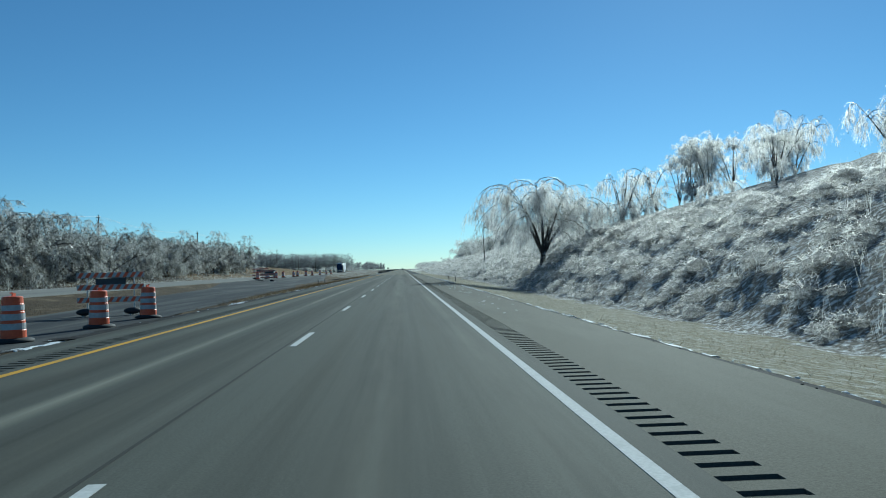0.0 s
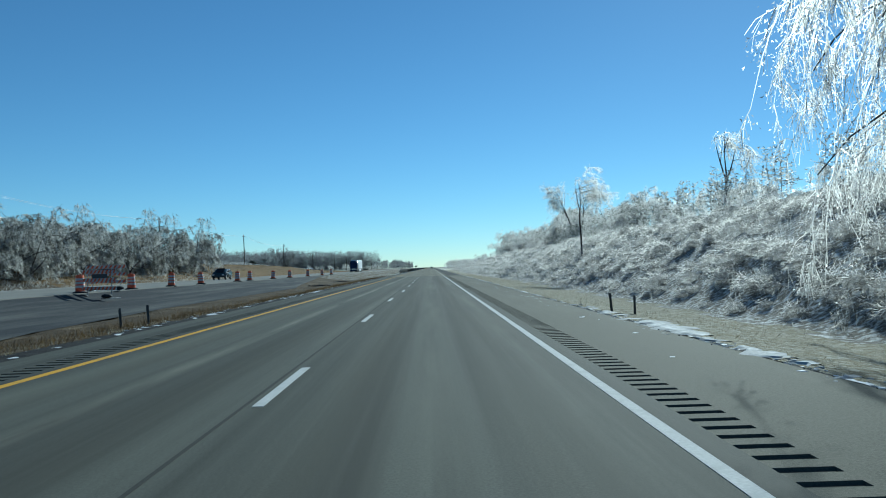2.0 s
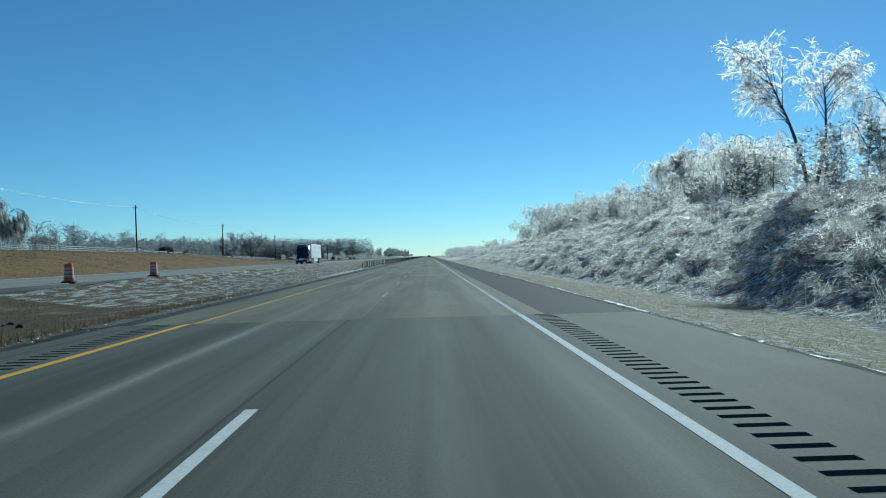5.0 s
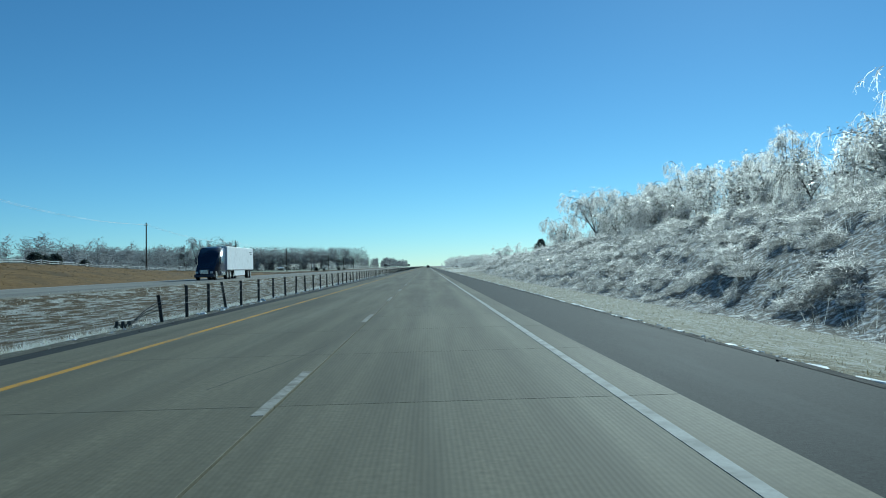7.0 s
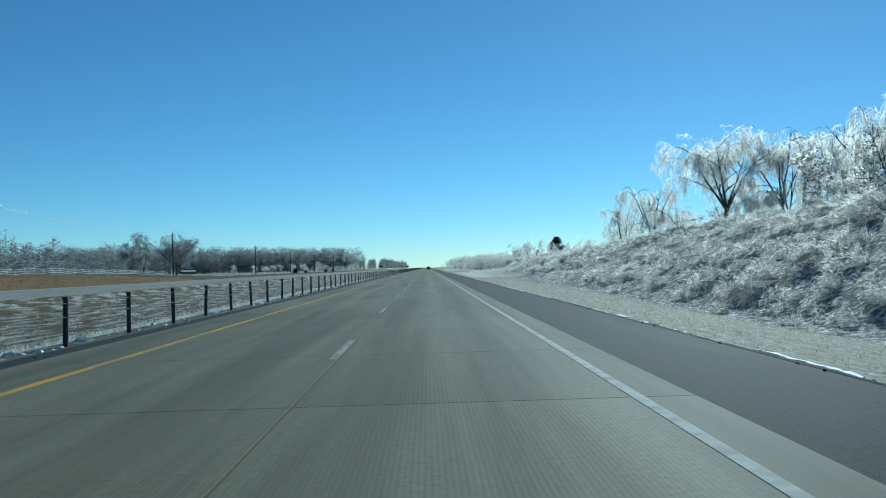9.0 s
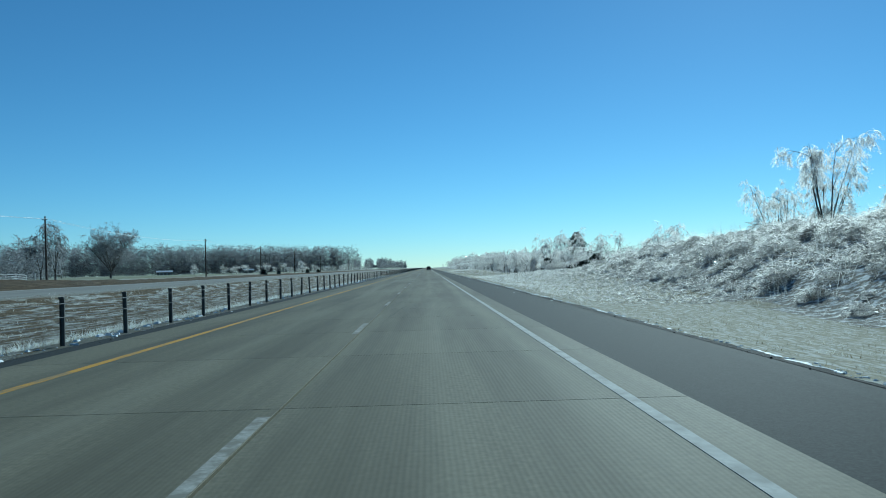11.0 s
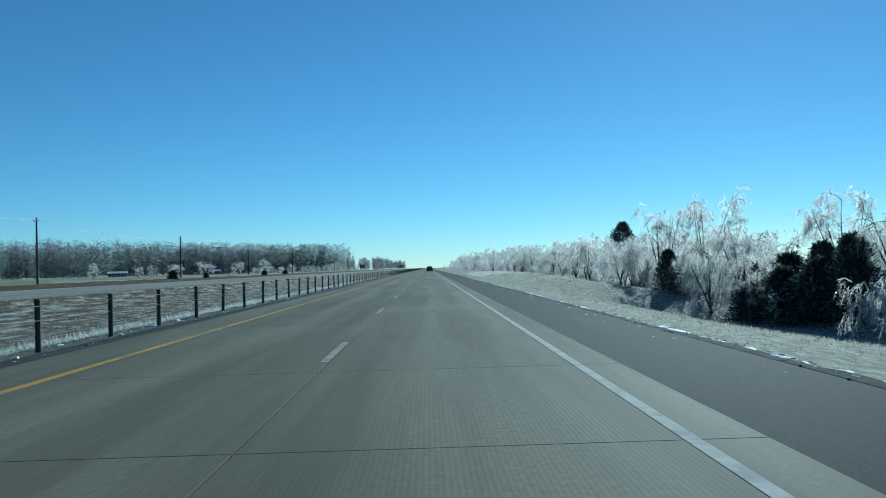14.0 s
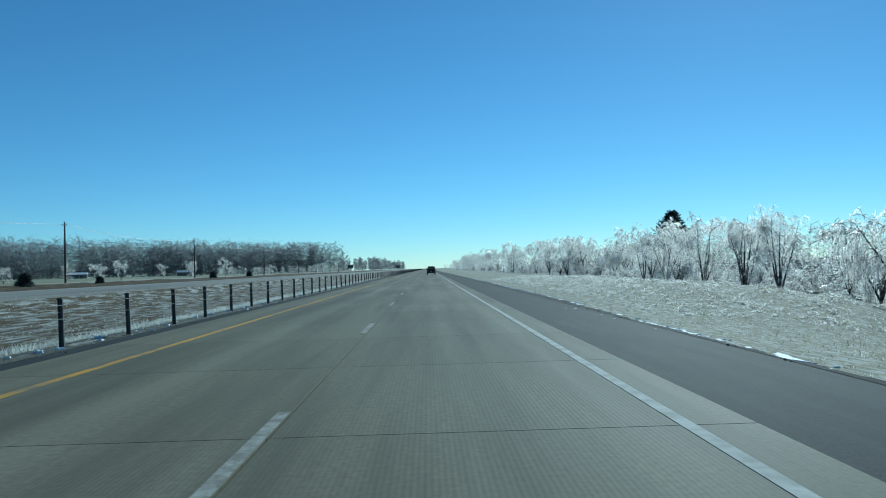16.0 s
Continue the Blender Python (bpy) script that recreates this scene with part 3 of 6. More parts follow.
for y0, y1, nm in ((-90, -40, "behind"),):
    tagged(new("shoulder", slab_mesh("shoulder", 3.98, 4.40, y0, y1, -.25, -.003, M_SHOULDER)), "bleached asphalt shoulder beside the highway lanes", "shoulder", kind="structure")
    tagged(new("shoulder", slab_mesh("shoulder", -4.45, -3.98, y0, y1, -.25, -.003, M_ASPHALT)), "bleached asphalt shoulder beside the highway lanes", "shoulder", kind="structure")
for x0, x1 in ((4.235, 6.36), (-5.5, -4.955)):
    tagged(new("shoulder", slab_mesh("shoulder", x0, x1, JOIN, ROAD_END, -.25, -.012, M_DARK_SHOULDER, 60)), "dark asphalt shoulder beside the concrete lanes", "shoulder", kind="structure")
tagged(new("road", slab_mesh("road", -32.5, -18.5, -400, ROAD_END, -.1, .4, M_CONCRETE_FAR, 60)), "pale concrete carriageway of the opposite direction", "road", kind="structure")


def crossing():
    ys = np.arange(-60, 236, 2.0)
    cols = 9
    v = []
    for y in ys:
        a, b = float(crossing_far(y)), float(crossing_near(y))
        b = max(b, a + .05)
        for k in range(cols):
            x = a + (b - a) * k / (cols - 1)
            v.append((x, y, max(land_at(x, y), -.6) + .015))
    i = np.arange(len(v)).reshape(len(ys), cols)
    q = np.stack([i[:-1, :-1], i[:-1, 1:], i[1:, 1:], i[1:, :-1]], -1).reshape(-1, 4)
    return tagged(new("road", mesh_of("crossing", v, [q], [M_FRESH], None, True)), "dark worn asphalt of a temporary median crossing", "road", kind="structure")


crossing()


def ragged_strip(name, label, inner, outer, y0, y1, seed, m):
    """A crumbling border strip with an uneven outer edge."""
    rng = np.random.default_rng(seed)
    ys = np.arange(y0, y1, .35)
    n = len(ys)
    out = outer + (rng.normal(0, .35, n) + .6 * np.sin(ys * .21) + .4 * np.sin(ys * .9)) * abs(outer - inner) * .35
    mid = (inner + out) / 2 + rng.normal(0, .02, n)
    h = land(out, ys)
    v = np.stack([np.stack([np.full(n, inner), ys, np.full(n, -.006)], -1), np.stack([mid, ys, h * .45 + rng.normal(.004, .012, n)], -1), np.stack([out, ys, h + .012], -1)], 1).reshape(-1, 3)
    i = np.arange(n - 1)[:, None] * 3
    q = np.concatenate([i + np.array([[0, 1, 4, 3]]), i + np.array([[1, 2, 5, 4]])])
    return tagged(new(name, mesh_of(name, v, [q], [m])), label, "road edge", kind="structure")


ragged_strip("road_edge", "crumbled dark asphalt edge of the shoulder", 6.33, 6.68, -40, 760, 1, M_CRUMBS)
ragged_strip("road_edge", "crumbled dark asphalt edge of the left shoulder", -5.24, -6.05, 18, JOIN, 2, M_CRUMBS)
ragged_strip("road_edge", "bare muddy strip beside the left shoulder", -5.49, -6.3, JOIN, 760, 3, M_MUD)


def crack(x, y, dx, dy, seed, width=.008):
    """A thin crooked crack in the pavement."""
    rng = np.random.default_rng(seed)
    n = 24
    f = np.linspace(0, 1, n)
    px = x + dx * f + np.cumsum(rng.normal(0, .012, n))
    py = y + dy * f + np.cumsum(rng.normal(0, .03, n))
    w = width * rng.uniform(.4, 1.3, n)
    horizontal = abs(dx) > abs(dy)
    a = np.stack([px, py, np.full(n, .0025)], -1)
    o = np.stack([np.zeros(n), w, np.zeros(n)], -1) if horizontal else np.stack([w, np.zeros(n), np.zeros(n)], -1)
    v = np.stack([a - o, a + o], 1).reshape(-1, 3)
    i = np.arange(n - 1)[:, None] * 2
    return tagged(new("crack", mesh_of("crack", v, [i + np.array([[0, 2, 3, 1]])], [M_GROOVE])), "thin dark crack in the worn pavement", "crack", "pavement cracks", "structure")


for k, (x, y, dx, dy) in enumerate(((-3.4, 45, 3.3, .3), (-2.9, 52, 2.6, -.2), (.2, 88, 3.2, .25), (-3.4, 110, 6.8, .4), (-.2, 131, 3.6, .2), (-3.5, 150, 3.4, -.2), (-3.6, 172, 7, .3),
                                    (-.9, 246, .9, 5), (-1.4, 262, 1.2, 6), (-2.2, 300, 1.9, .1), (-.6, 330, .5, 7), (-3.1, 352, 2.6, .15), (.5, 396, .3, 6), (-1.1, 441, .9, 5), (-2.5, 458, 2.2, .1), (-.7, 520, .6, 5), (1.1, 548, 2.4, .1))):
    crack(x, y, dx, dy, k)


# painted lines, as thin sheets of paint
def paint(name, x0, x1, y0, y1, z, m, label, group=""):
    return tagged(new(name, slab_mesh(name, x0, x1, y0, y1, z - .003, z + .003, m, 40 if y1 - y0 > 60 else 0)), label, "road marking", group, kind="structure")


paint("edge_line", 3.595, 3.725, -90, JOIN, .002, M_WHITE_LINE, "solid white painted edge line")
paint("edge_line", 3.575, 3.705, JOIN, ROAD_END, .002, M_WORN_LINE, "solid white painted edge line")
paint("edge_line", -3.76, -3.62, -90, JOIN, .002, M_YELLOW_LINE, "solid yellow painted edge line")
paint("edge_line", -3.61, -3.47, JOIN, ROAD_END, .002, M_WORN_YELLOW, "solid yellow painted edge line")
paint("edge_line", -31.3, -31.15, -200, ROAD_END, .402, M_WHITE_LINE, "solid white painted edge line")
dash = slab_mesh("lane_dash", -.06, .06, 0, 3.05, -.003, .003, M_WHITE_LINE)
for k in range(-3, 14):
    y = 14.4 + 12.192 * k
    tagged(new("lane_dash", dash), "white painted lane dash on asphalt", "road marking", "lane dashes", "structure").location = (.12 if 100 < y < 142 else 0, y, .002)
worn = slab_mesh("lane_dash", -.06, .06, 0, 3.05, -.003, .003, M_FADED_LINE)
for k in range(-4, 62):
    y = 244.28 + 12.192 * k
    tagged(new("lane_dash", worn), "worn white painted lane dash on concrete", "road marking", "lane dashes", "structure").location = (.06, y, .002)
# a tar-sealed seam along the dashes
tagged(new("seam", slab_mesh("seam", -.17, -.13, -90, JOIN, -.002, .0025, M_GROOVE, 60)), "dark sealed seam between two asphalt lanes", "seam", kind="structure")


# ---- trees in ice ----
def unit(v):
    return v / np.maximum(np.linalg.norm(v, axis=-1, keepdims=True), 1e-9)


def shoot(rng, start, way, length, sag, points, wobble=0.12):
    """Stems from their starts, bending down by their sag as they go."""
    n = len(start)
    out = np.zeros((n, points, 3))
    out[:, 0] = start
    d = unit(way)
    step = (length / (points - 1))[:, None]
    for k in range(1, points):
        d = d + rng.normal(0, wobble, (n, 3))
        d[:, 2] -= sag / (points - 1)
        d = unit(d)
        out[:, k] = out[:, k - 1] + d * step
    return out


def spawn(rng, stems, each, lo, hi):
    """Places and directions for new stems along old ones."""
    n, p, _ = stems.shape
    f = lo + (hi - lo) * rng.random((n, each))
    pos = f * (p - 1)
    i = np.minimum(pos.astype(int), p - 2)
    r = (pos - i)[..., None]
    rows = np.arange(n)[:, None]
    a, b = stems[rows, i], stems[rows, i + 1]
    return (a + (b - a) * r).reshape(-1, 3), unit(b - a).reshape(-1, 3), f.reshape(-1)


def outward(rng, way, spread):
    return unit(way + rng.normal(0, spread, way.shape))


def tubes(stems, r0, r1, sides):
    n, p, _ = stems.shape
    t = unit(np.gradient(stems, axis=1))
    ref = np.where(np.abs(t[..., 2:3]) > 0.9, np.array([1.0, 0, 0]), np.array([0, 0, 1.0]))
    u = unit(np.cross(t, ref))
    w = np.cross(t, u)
    r = (np.asarray(r0)[:, None] + (np.asarray(r1) - np.asarray(r0))[:, None] * np.linspace(0, 1, p)[None])[..., None, None]
    a = 2 * math.pi * np.arange(sides) / sides
    ring = stems[:, :, None] + r * (np.cos(a)[None, None, :, None] * u[:, :, None] + np.sin(a)[None, None, :, None] * w[:, :, None])
    idx = np.arange(n * p * sides).reshape(n, p, sides)
    nxt = np.roll(idx, -1, axis=2)
    q = np.stack([idx[:, :-1], nxt[:, :-1], nxt[:, 1:], idx[:, 1:]], -1).reshape(-1, 4)
    return ring.reshape(-1, 3), q


def ribbons(rng, stems, w0, w1):
    """Thin iced twigs as narrow blades, each turned its own way."""
    n, p, _ = stems.shape
    t = unit(np.gradient(stems, axis=1))
    side = unit(np.cross(t, unit(rng.normal(0, 1, (n, 1, 3)))))
    w = (np.asarray(w0)[:, None] + (np.asarray(w1) - np.asarray(w0))[:, None] * np.linspace(0, 1, p)[None])[..., None] * .5
    v = np.stack([stems - side * w, stems + side * w], 2)
    i = np.arange(n * p * 2).reshape(n, p, 2)
    q = np.stack([i[:, :-1, 0], i[:, :-1, 1], i[:, 1:, 1], i[:, 1:, 0]], -1).reshape(-1, 4)
    return v.reshape(-1, 3), q


def bits(rng, stems, each, size, lo=0.15, jitter=0.05):
    """Small flakes of ice along stems, turned every way."""
    p, d, f = spawn(rng, stems, each, lo, 1.0)
    n = len(p)
    p = p + rng.normal(0, jitter, (n, 3))
    u = unit(d + rng.normal(0, .8, (n, 3)))
    w = unit(np.cross(u, rng.normal(0, 1, (n, 3))))
    a = (size * rng.uniform(.5, 1.3, n))[:, None]
    v = np.stack([p - u * a, p + w * a * .8, p + u * a], 1).reshape(-1, 3)
    return v, np.arange(n * 3).reshape(-1, 3)


def gathered(name, groups, m, smooth=True):
    """One mesh out of several, of triangles and quads."""
    vs, faces, base = [], {3: [], 4: []}, 0
    for v, q in groups:
        vs.append(v)
        faces[q.shape[1]].append(q + base)
        base += len(v)
    return mesh_of(name, np.concatenate(vs), [np.concatenate(f) for f in faces.values() if f], [m], None, smooth)


def make_tree(seed, height, radius, stems=1, fork=0.35, limbs=8, limb_len=0.5, limb_up=0.8, limb_sag=1.2, branches=6, subs=4, twigs=4, twig_len=1.2,
              twig_sag=2.4, twig_r=0.022, lean=(0, 0), stem_spread=0.25, stem_sag=0.0, crown_low=0.3, sides=3, pts=3, drift=(0, 0), limb_az=None, m=None, on_limb=7, lumps=2, limb_r=.28, lump_size=3.0, tip=7, iced_limbs=False):
    """Bark mesh and twig mesh of one tree that stands at the origin."""
    rng = np.random.default_rng(seed)
    trunk_top = height * fork
    start = np.zeros((1, 3))
    start[0, 2] = -0.3
    trunk = shoot(rng, start, np.array([[lean[0], lean[1], 1.0]]), np.array([trunk_top + 0.3]), np.zeros(1), 5, 0.05)
    top = trunk[:, -1]
    ways = []
    for k in range(stems):
        a = 2 * math.pi * (k + rng.random() * 0.6) / stems
        ways.append((lean[0] + stem_spread * math.cos(a), lean[1] + stem_spread * math.sin(a), 1.0))
    main = shoot(rng, np.repeat(top - trunk[:, -1] * 0.04 * (stems > 1), stems, 0), np.array(ways), np.full(stems, height * (1 - fork)) * rng.uniform(0.8, 1.05, stems), np.full(stems, stem_sag), 7, 0.05)
    p, d, f = spawn(rng, main, max(1, limbs // stems), crown_low, 1.0)
    n = len(p)
    az = rng.random(n) * 2 * math.pi if limb_az is None else np.array(limb_az)[np.arange(n) % len(limb_az)] + rng.normal(0, 0.35, n)
    way = np.stack([np.cos(az), np.sin(az), np.full(n, limb_up)], -1) + d * 0.5 + np.array([drift[0], drift[1], 0])
    ll = height * limb_len * (1.05 - 0.45 * f) * rng.uniform(0.7, 1.15, n)
    limb = shoot(rng, p, way, ll, np.full(n, limb_sag), 6, 0.06)
    p, d, f = spawn(rng, limb, branches, 0.25, 1.0)
    n = len(p)
    br = shoot(rng, p, outward(rng, d + np.array([drift[0], drift[1], 0]) * .4, 0.5), height * limb_len * 0.42 * rng.uniform(0.5, 1.1, n), np.full(n, limb_sag * 1.1), 4, 0.1)
    p, d, f = spawn(rng, main, tip, 0.72, 1.0)
    n = len(p)
    top_way = outward(rng, d * .7 + np.array([drift[0], drift[1], .2]) * .5, 0.6)
    br = np.concatenate([br, shoot(rng, p, top_way, height * limb_len * 0.42 * rng.uniform(0.5, 1.1, n), np.full(n, limb_sag * 1.1), 4, 0.1)])
    crown_parts = []
    src = br
    if subs:
        p, d, f = spawn(rng, br, subs, 0.15, 1.0)
        n = len(p)
        sb = shoot(rng, p, outward(rng, d, 0.7), twig_len * 0.9 * rng.uniform(0.5, 1.1, n), np.full(n, twig_sag * 0.7), 3, 0.14)
        crown_parts.append(ribbons(rng, sb, np.full(n, twig_r * 2.4), np.full(n, twig_r * 1.8)))
        src = sb
    p, d, f = spawn(rng, src, twigs, 0.1, 1.0)
    n = len(p)
    tw = shoot(rng, p, outward(rng, d + np.array([drift[0], drift[1], 0]) * .3, 0.65), twig_len * rng.uniform(0.35, 1.1, n), np.full(n, twig_sag), pts, 0.14)
    crown_parts.append(ribbons(rng, tw, np.full(n, twig_r * 1.6), np.full(n, twig_r * .9)))
    crown_parts.append(bits(rng, tw, lumps, twig_r * lump_size, .15, .09))
    p, d, f = spawn(rng, limb, on_limb, 0.05, 1.0)
    n = len(p)
    ol = shoot(rng, p, outward(rng, d + np.array([0, 0, .5]), 0.7), twig_len * rng.uniform(0.25, 0.7, n), np.full(n, twig_sag), pts, 0.12)
    crown_parts.append(ribbons(rng, ol, np.full(n, twig_r * 1.6), np.full(n, twig_r * .9)))
    crown_parts.append(bits(rng, ol, 2, twig_r * 3.0))
    crown_parts.append(bits(rng, br, 3, twig_r * 3.4))
    nb = len(br)
    k, nl = len(main), len(limb)
    limb_tubes = tubes(limb, np.full(nl, radius * limb_r), np.full(nl, max(radius * 0.06, twig_r * 0.5)), 4)
    wood_parts = [tubes(trunk, np.array([radius * 1.25]), np.array([radius * 0.95]), 8), tubes(main, np.full(k, radius * (0.95 if stems == 1 else 0.7)), np.full(k, max(radius * 0.06, .012)), 6)]
    (crown_parts if iced_limbs else wood_parts).append(limb_tubes)
    crown_parts.append(ribbons(rng, br, np.full(nb, max(twig_r * 1.8, radius * 0.15)), np.full(nb, twig_r)))
    bark = gathered("trunk", wood_parts, M_BARK)
    return bark, gathered("crown", crown_parts, m or M_TWIG)


KINDS = {
    "weeping": [make_tree(s, 7.5, .15, 4, .1, 18, .44, .8, 1.6, 6, 3, 4, 1.0, 2.0, .018, stem_spread=.4, stem_sag=.3, crown_low=.08, lump_size=2.8, lumps=9) for s in (11, 12, 13)],
    "upright": [make_tree(s, 9.0, .13, 5, .06, 14, .36, 1.1, .9, 6, 4, 4, .7, 1.2, .018, stem_spread=.28, crown_low=.1, pts=2, lump_size=3.0, lumps=9) for s in (21, 22, 23)],
    "bush": [make_tree(s, 4.2, .045, 5, .04, 12, .55, .9, 1.4, 5, 3, 3, .8, 1.5, .024, stem_spread=.65, stem_sag=.4, crown_low=.05, pts=2, lump_size=2.6, lumps=8) for s in (31, 32, 33)],
    "bent": [make_tree(s, 7.0, .09, 3, .1, 12, .5, .6, 1.7, 6, 3, 4, 1.0, 2.0, .021, lean=(.1, .1), stem_spread=.5, stem_sag=1.6, crown_low=.12, lump_size=2.6, lumps=8) for s in (41, 42)],
    "left": [make_tree(s, 7.4, .1, 4, .05, 18, .5, .9, 1.5, 7, 4, 4, .6, .9, .025, lean=(.1, .3), stem_spread=.5, stem_sag=.7, crown_low=.02, drift=(.1, 1.1), m=M_TWIG_GREY, on_limb=8, lumps=6, lump_size=2.8, pts=2, limb_r=.3) for s in (51, 52, 53)],
    "snag": [make_tree(s, 7.2, .21, 3, .3, 9, .3, 1.2, .9, 4, 3, 3, .7, 1.6, .024, lean=(-.1, 0), stem_spread=.35, crown_low=.3, lump_size=2.0, on_limb=4) for s in (91, 92)],
    "lean": [make_tree(s, 10.5, .12, 2, .2, 10, .45, 1.1, 1.1, 5, 3, 3, 1.1, 1.6, .03, lean=(.05, .45), stem_spread=.15, stem_sag=.5, crown_low=.4, drift=(0, .8), m=M_TWIG_GREY, lumps=2) for s in (61,)],
    "far": [make_tree(s, 9.0, .1, 4, .06, 12, .42, 1.1, .7, 5, 2, 3, 1.1, 1.2, .055, stem_spread=.32, crown_low=.03, on_limb=3, lumps=2, lump_size=2.8, pts=2, iced_limbs=True) for s in (71, 72, 73)],
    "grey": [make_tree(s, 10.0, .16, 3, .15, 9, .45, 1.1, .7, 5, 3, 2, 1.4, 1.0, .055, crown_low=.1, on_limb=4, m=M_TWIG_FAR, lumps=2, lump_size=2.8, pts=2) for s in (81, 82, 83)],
}
LABELS = {
    "weeping": ("weeping_tree", "ice-laden tree with long drooping white branches", "tree"),
    "upright": ("iced_tree", "slender bare tree in glittering white ice", "tree"),
    "bush": ("iced_shrub", "many-stemmed shrub bowed under white ice", "shrub"),
    "bent": ("bent_tree", "young tree bent over under a load of ice", "tree"),
    "left": ("drooping_tree", "grey ice-covered tree with branches hanging to the ground", "tree"),
    "snag": ("broken_tree", "broken dark trunk with a few iced branches", "tree"),
    "lean": ("leaning_tree", "bare leaning tree with ice on its upper branches", "tree"),
    "far": ("iced_tree", "bare roadside tree in white ice", "tree"),
    "grey": ("bare_tree", "frosted bare tree at the edge of a field, tinted grey for haze", "tree"),
}
GROUPS = {"weeping": "iced trees on the slope", "upright": "iced trees on the slope", "bush": "iced shrubs", "bent": "iced trees on the slope", "snag": "iced trees on the slope", "left": "iced trees beyond the opposite road",
          "lean": "iced trees beyond the opposite road", "far": "iced trees along the road", "grey": "frosted trees of the fields"}


def tree(kind, x, y, scale=1.0, turn=0.0, which=None, z=None):
    pool = KINDS[kind]
    k = (int(abs(x * 7.3 + y * 3.1)) if which is None else which) % len(pool)
    m = Matrix.Translation((x, y, land_at(x, y) - .05 if z is None else z)) @ Matrix.Rotation(turn, 4, "Z") @ Matrix.Scale(scale, 4)
    nm, label, cat = LABELS[kind]
    ob = thing(nm, label, cat, None, GROUPS[kind])
    ob.matrix_basis = m
    part("trunk", pool[k][0], ob)
    part("crown", pool[k][1], ob)
    return ob


def single(name, label, category, x, y, meshes, turn=0.0, scale=1.0):
    ob = thing(name, label, category)
    ob.matrix_basis = Matrix.Translation((x, y, land_at(x, y) - .05)) @ Matrix.Rotation(turn, 4, "Z") @ Matrix.Scale(scale, 4)
    part("trunk", meshes[0], ob)
    part("crown", meshes[1], ob)
    return ob


# the great weeping tree low on the slope
single("weeping_tree", "large forked tree, its long branches weeping under ice", "tree", 17.6, 85.2,
       make_tree(107, 10.9, .3, 6, .11, 48, .72, 1.2, 2.1, 8, 5, 7, .85, 1.7, .012, stem_spread=.48, crown_low=.25, on_limb=18, lumps=5, lump_size=3.4, limb_r=.14, tip=26, stem_sag=.3, limb_az=(3.3, 2.5, 0.2, 2.3, 3.7, 2.2, 1.3, 3.0, 5.6, 0.0)))
# slim tree with a broken, wind-blown top
single("slim_tree", "slim bare trunk with one iced plume at its top", "tree", 18.3, 151.5,
       make_tree(112, 8.8, .085, 2, .62, 10, .44, .8, .7, 6, 4, 5, .6, 1.2, .016, crown_low=.25, stem_spread=.5, lean=(.04, 0), drift=(1.5, -.3), limb_az=(0, .5, -.5, 1.2, 2.8), lump_size=2.6, lumps=5, tip=4))
single("slim_tree", "slim forked trunk with an iced plume at its top", "tree", 31.5, 144.5,
       make_tree(113, 8.2, .13, 3, .4, 9, .4, 1.0, 1.3, 5, 3, 4, .8, 1.8, .019, crown_low=.35, stem_spread=.35, drift=(1.2, -.2), limb_az=(0, .6, -.6, 3.0), lump_size=2.6, lumps=5, tip=3))
# tree of two stems, each with a fan at its top
fan = single("fan_tree", "bare tree of two spreading stems with iced tips", "tree", 32.3, 230, scale=1.14, meshes=
             make_tree(123, 11.2, .12, 1, .3, 26, .34, 1.4, .3, 5, 3, 3, .7, .5, .024, lean=(-.16, 0), crown_low=.2, drift=(-.8, -.1), limb_az=(3.14, 2.6, 3.7, .3), on_limb=6, lump_size=2.4, lumps=4, tip=4))
for k, data in enumerate(make_tree(131, 11.6, .11, 1, .3, 24, .3, 1.4, .5, 5, 3, 3, .7, .8, .024, lean=(.36, 0), crown_low=.25, drift=(.4, -.1), limb_az=(0, .6, -.6, 2.8), on_limb=6, lump_size=2.4, lumps=4, tip=4)):
    part(("trunk", "crown")[k], data, fan, m=pose(.25, .1, 0))
# spreading tree on the end of the slope
single("spreading_tree", "wide bare tree with a bright crown of ice", "tree", 36.2, 394,
       make_tree(104, 10.9, .24, 5, .16, 30, .54, .8, .8, 8, 5, 6, 1.0, 1.5, .02, stem_spread=.55, crown_low=.15, lumps=6))
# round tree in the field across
single("round_tree", "round-crowned frosted bare tree, tinted grey for haze", "tree", -105, 637,
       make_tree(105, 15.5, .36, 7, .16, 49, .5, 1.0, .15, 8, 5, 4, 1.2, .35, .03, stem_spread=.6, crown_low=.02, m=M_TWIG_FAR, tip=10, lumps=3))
tree("grey", -104, 596, 1.5, 1.0, 0)
tree("grey", -112, 604, 1.3, 2.0, 1)
# lone bowed tree on the bank across
single("drooping_tree", "wind-bowed tree in grey ice on the bank", "tree", -64, 285,
       make_tree(106, 8, .16, 3, .12, 18, .55, .9, 2.0, 8, 5, 6, 1.2, 2.2, .026, lean=(0, .3), stem_spread=.5, drift=(0, .9), m=M_TWIG_GREY))

R = random.Random(5)
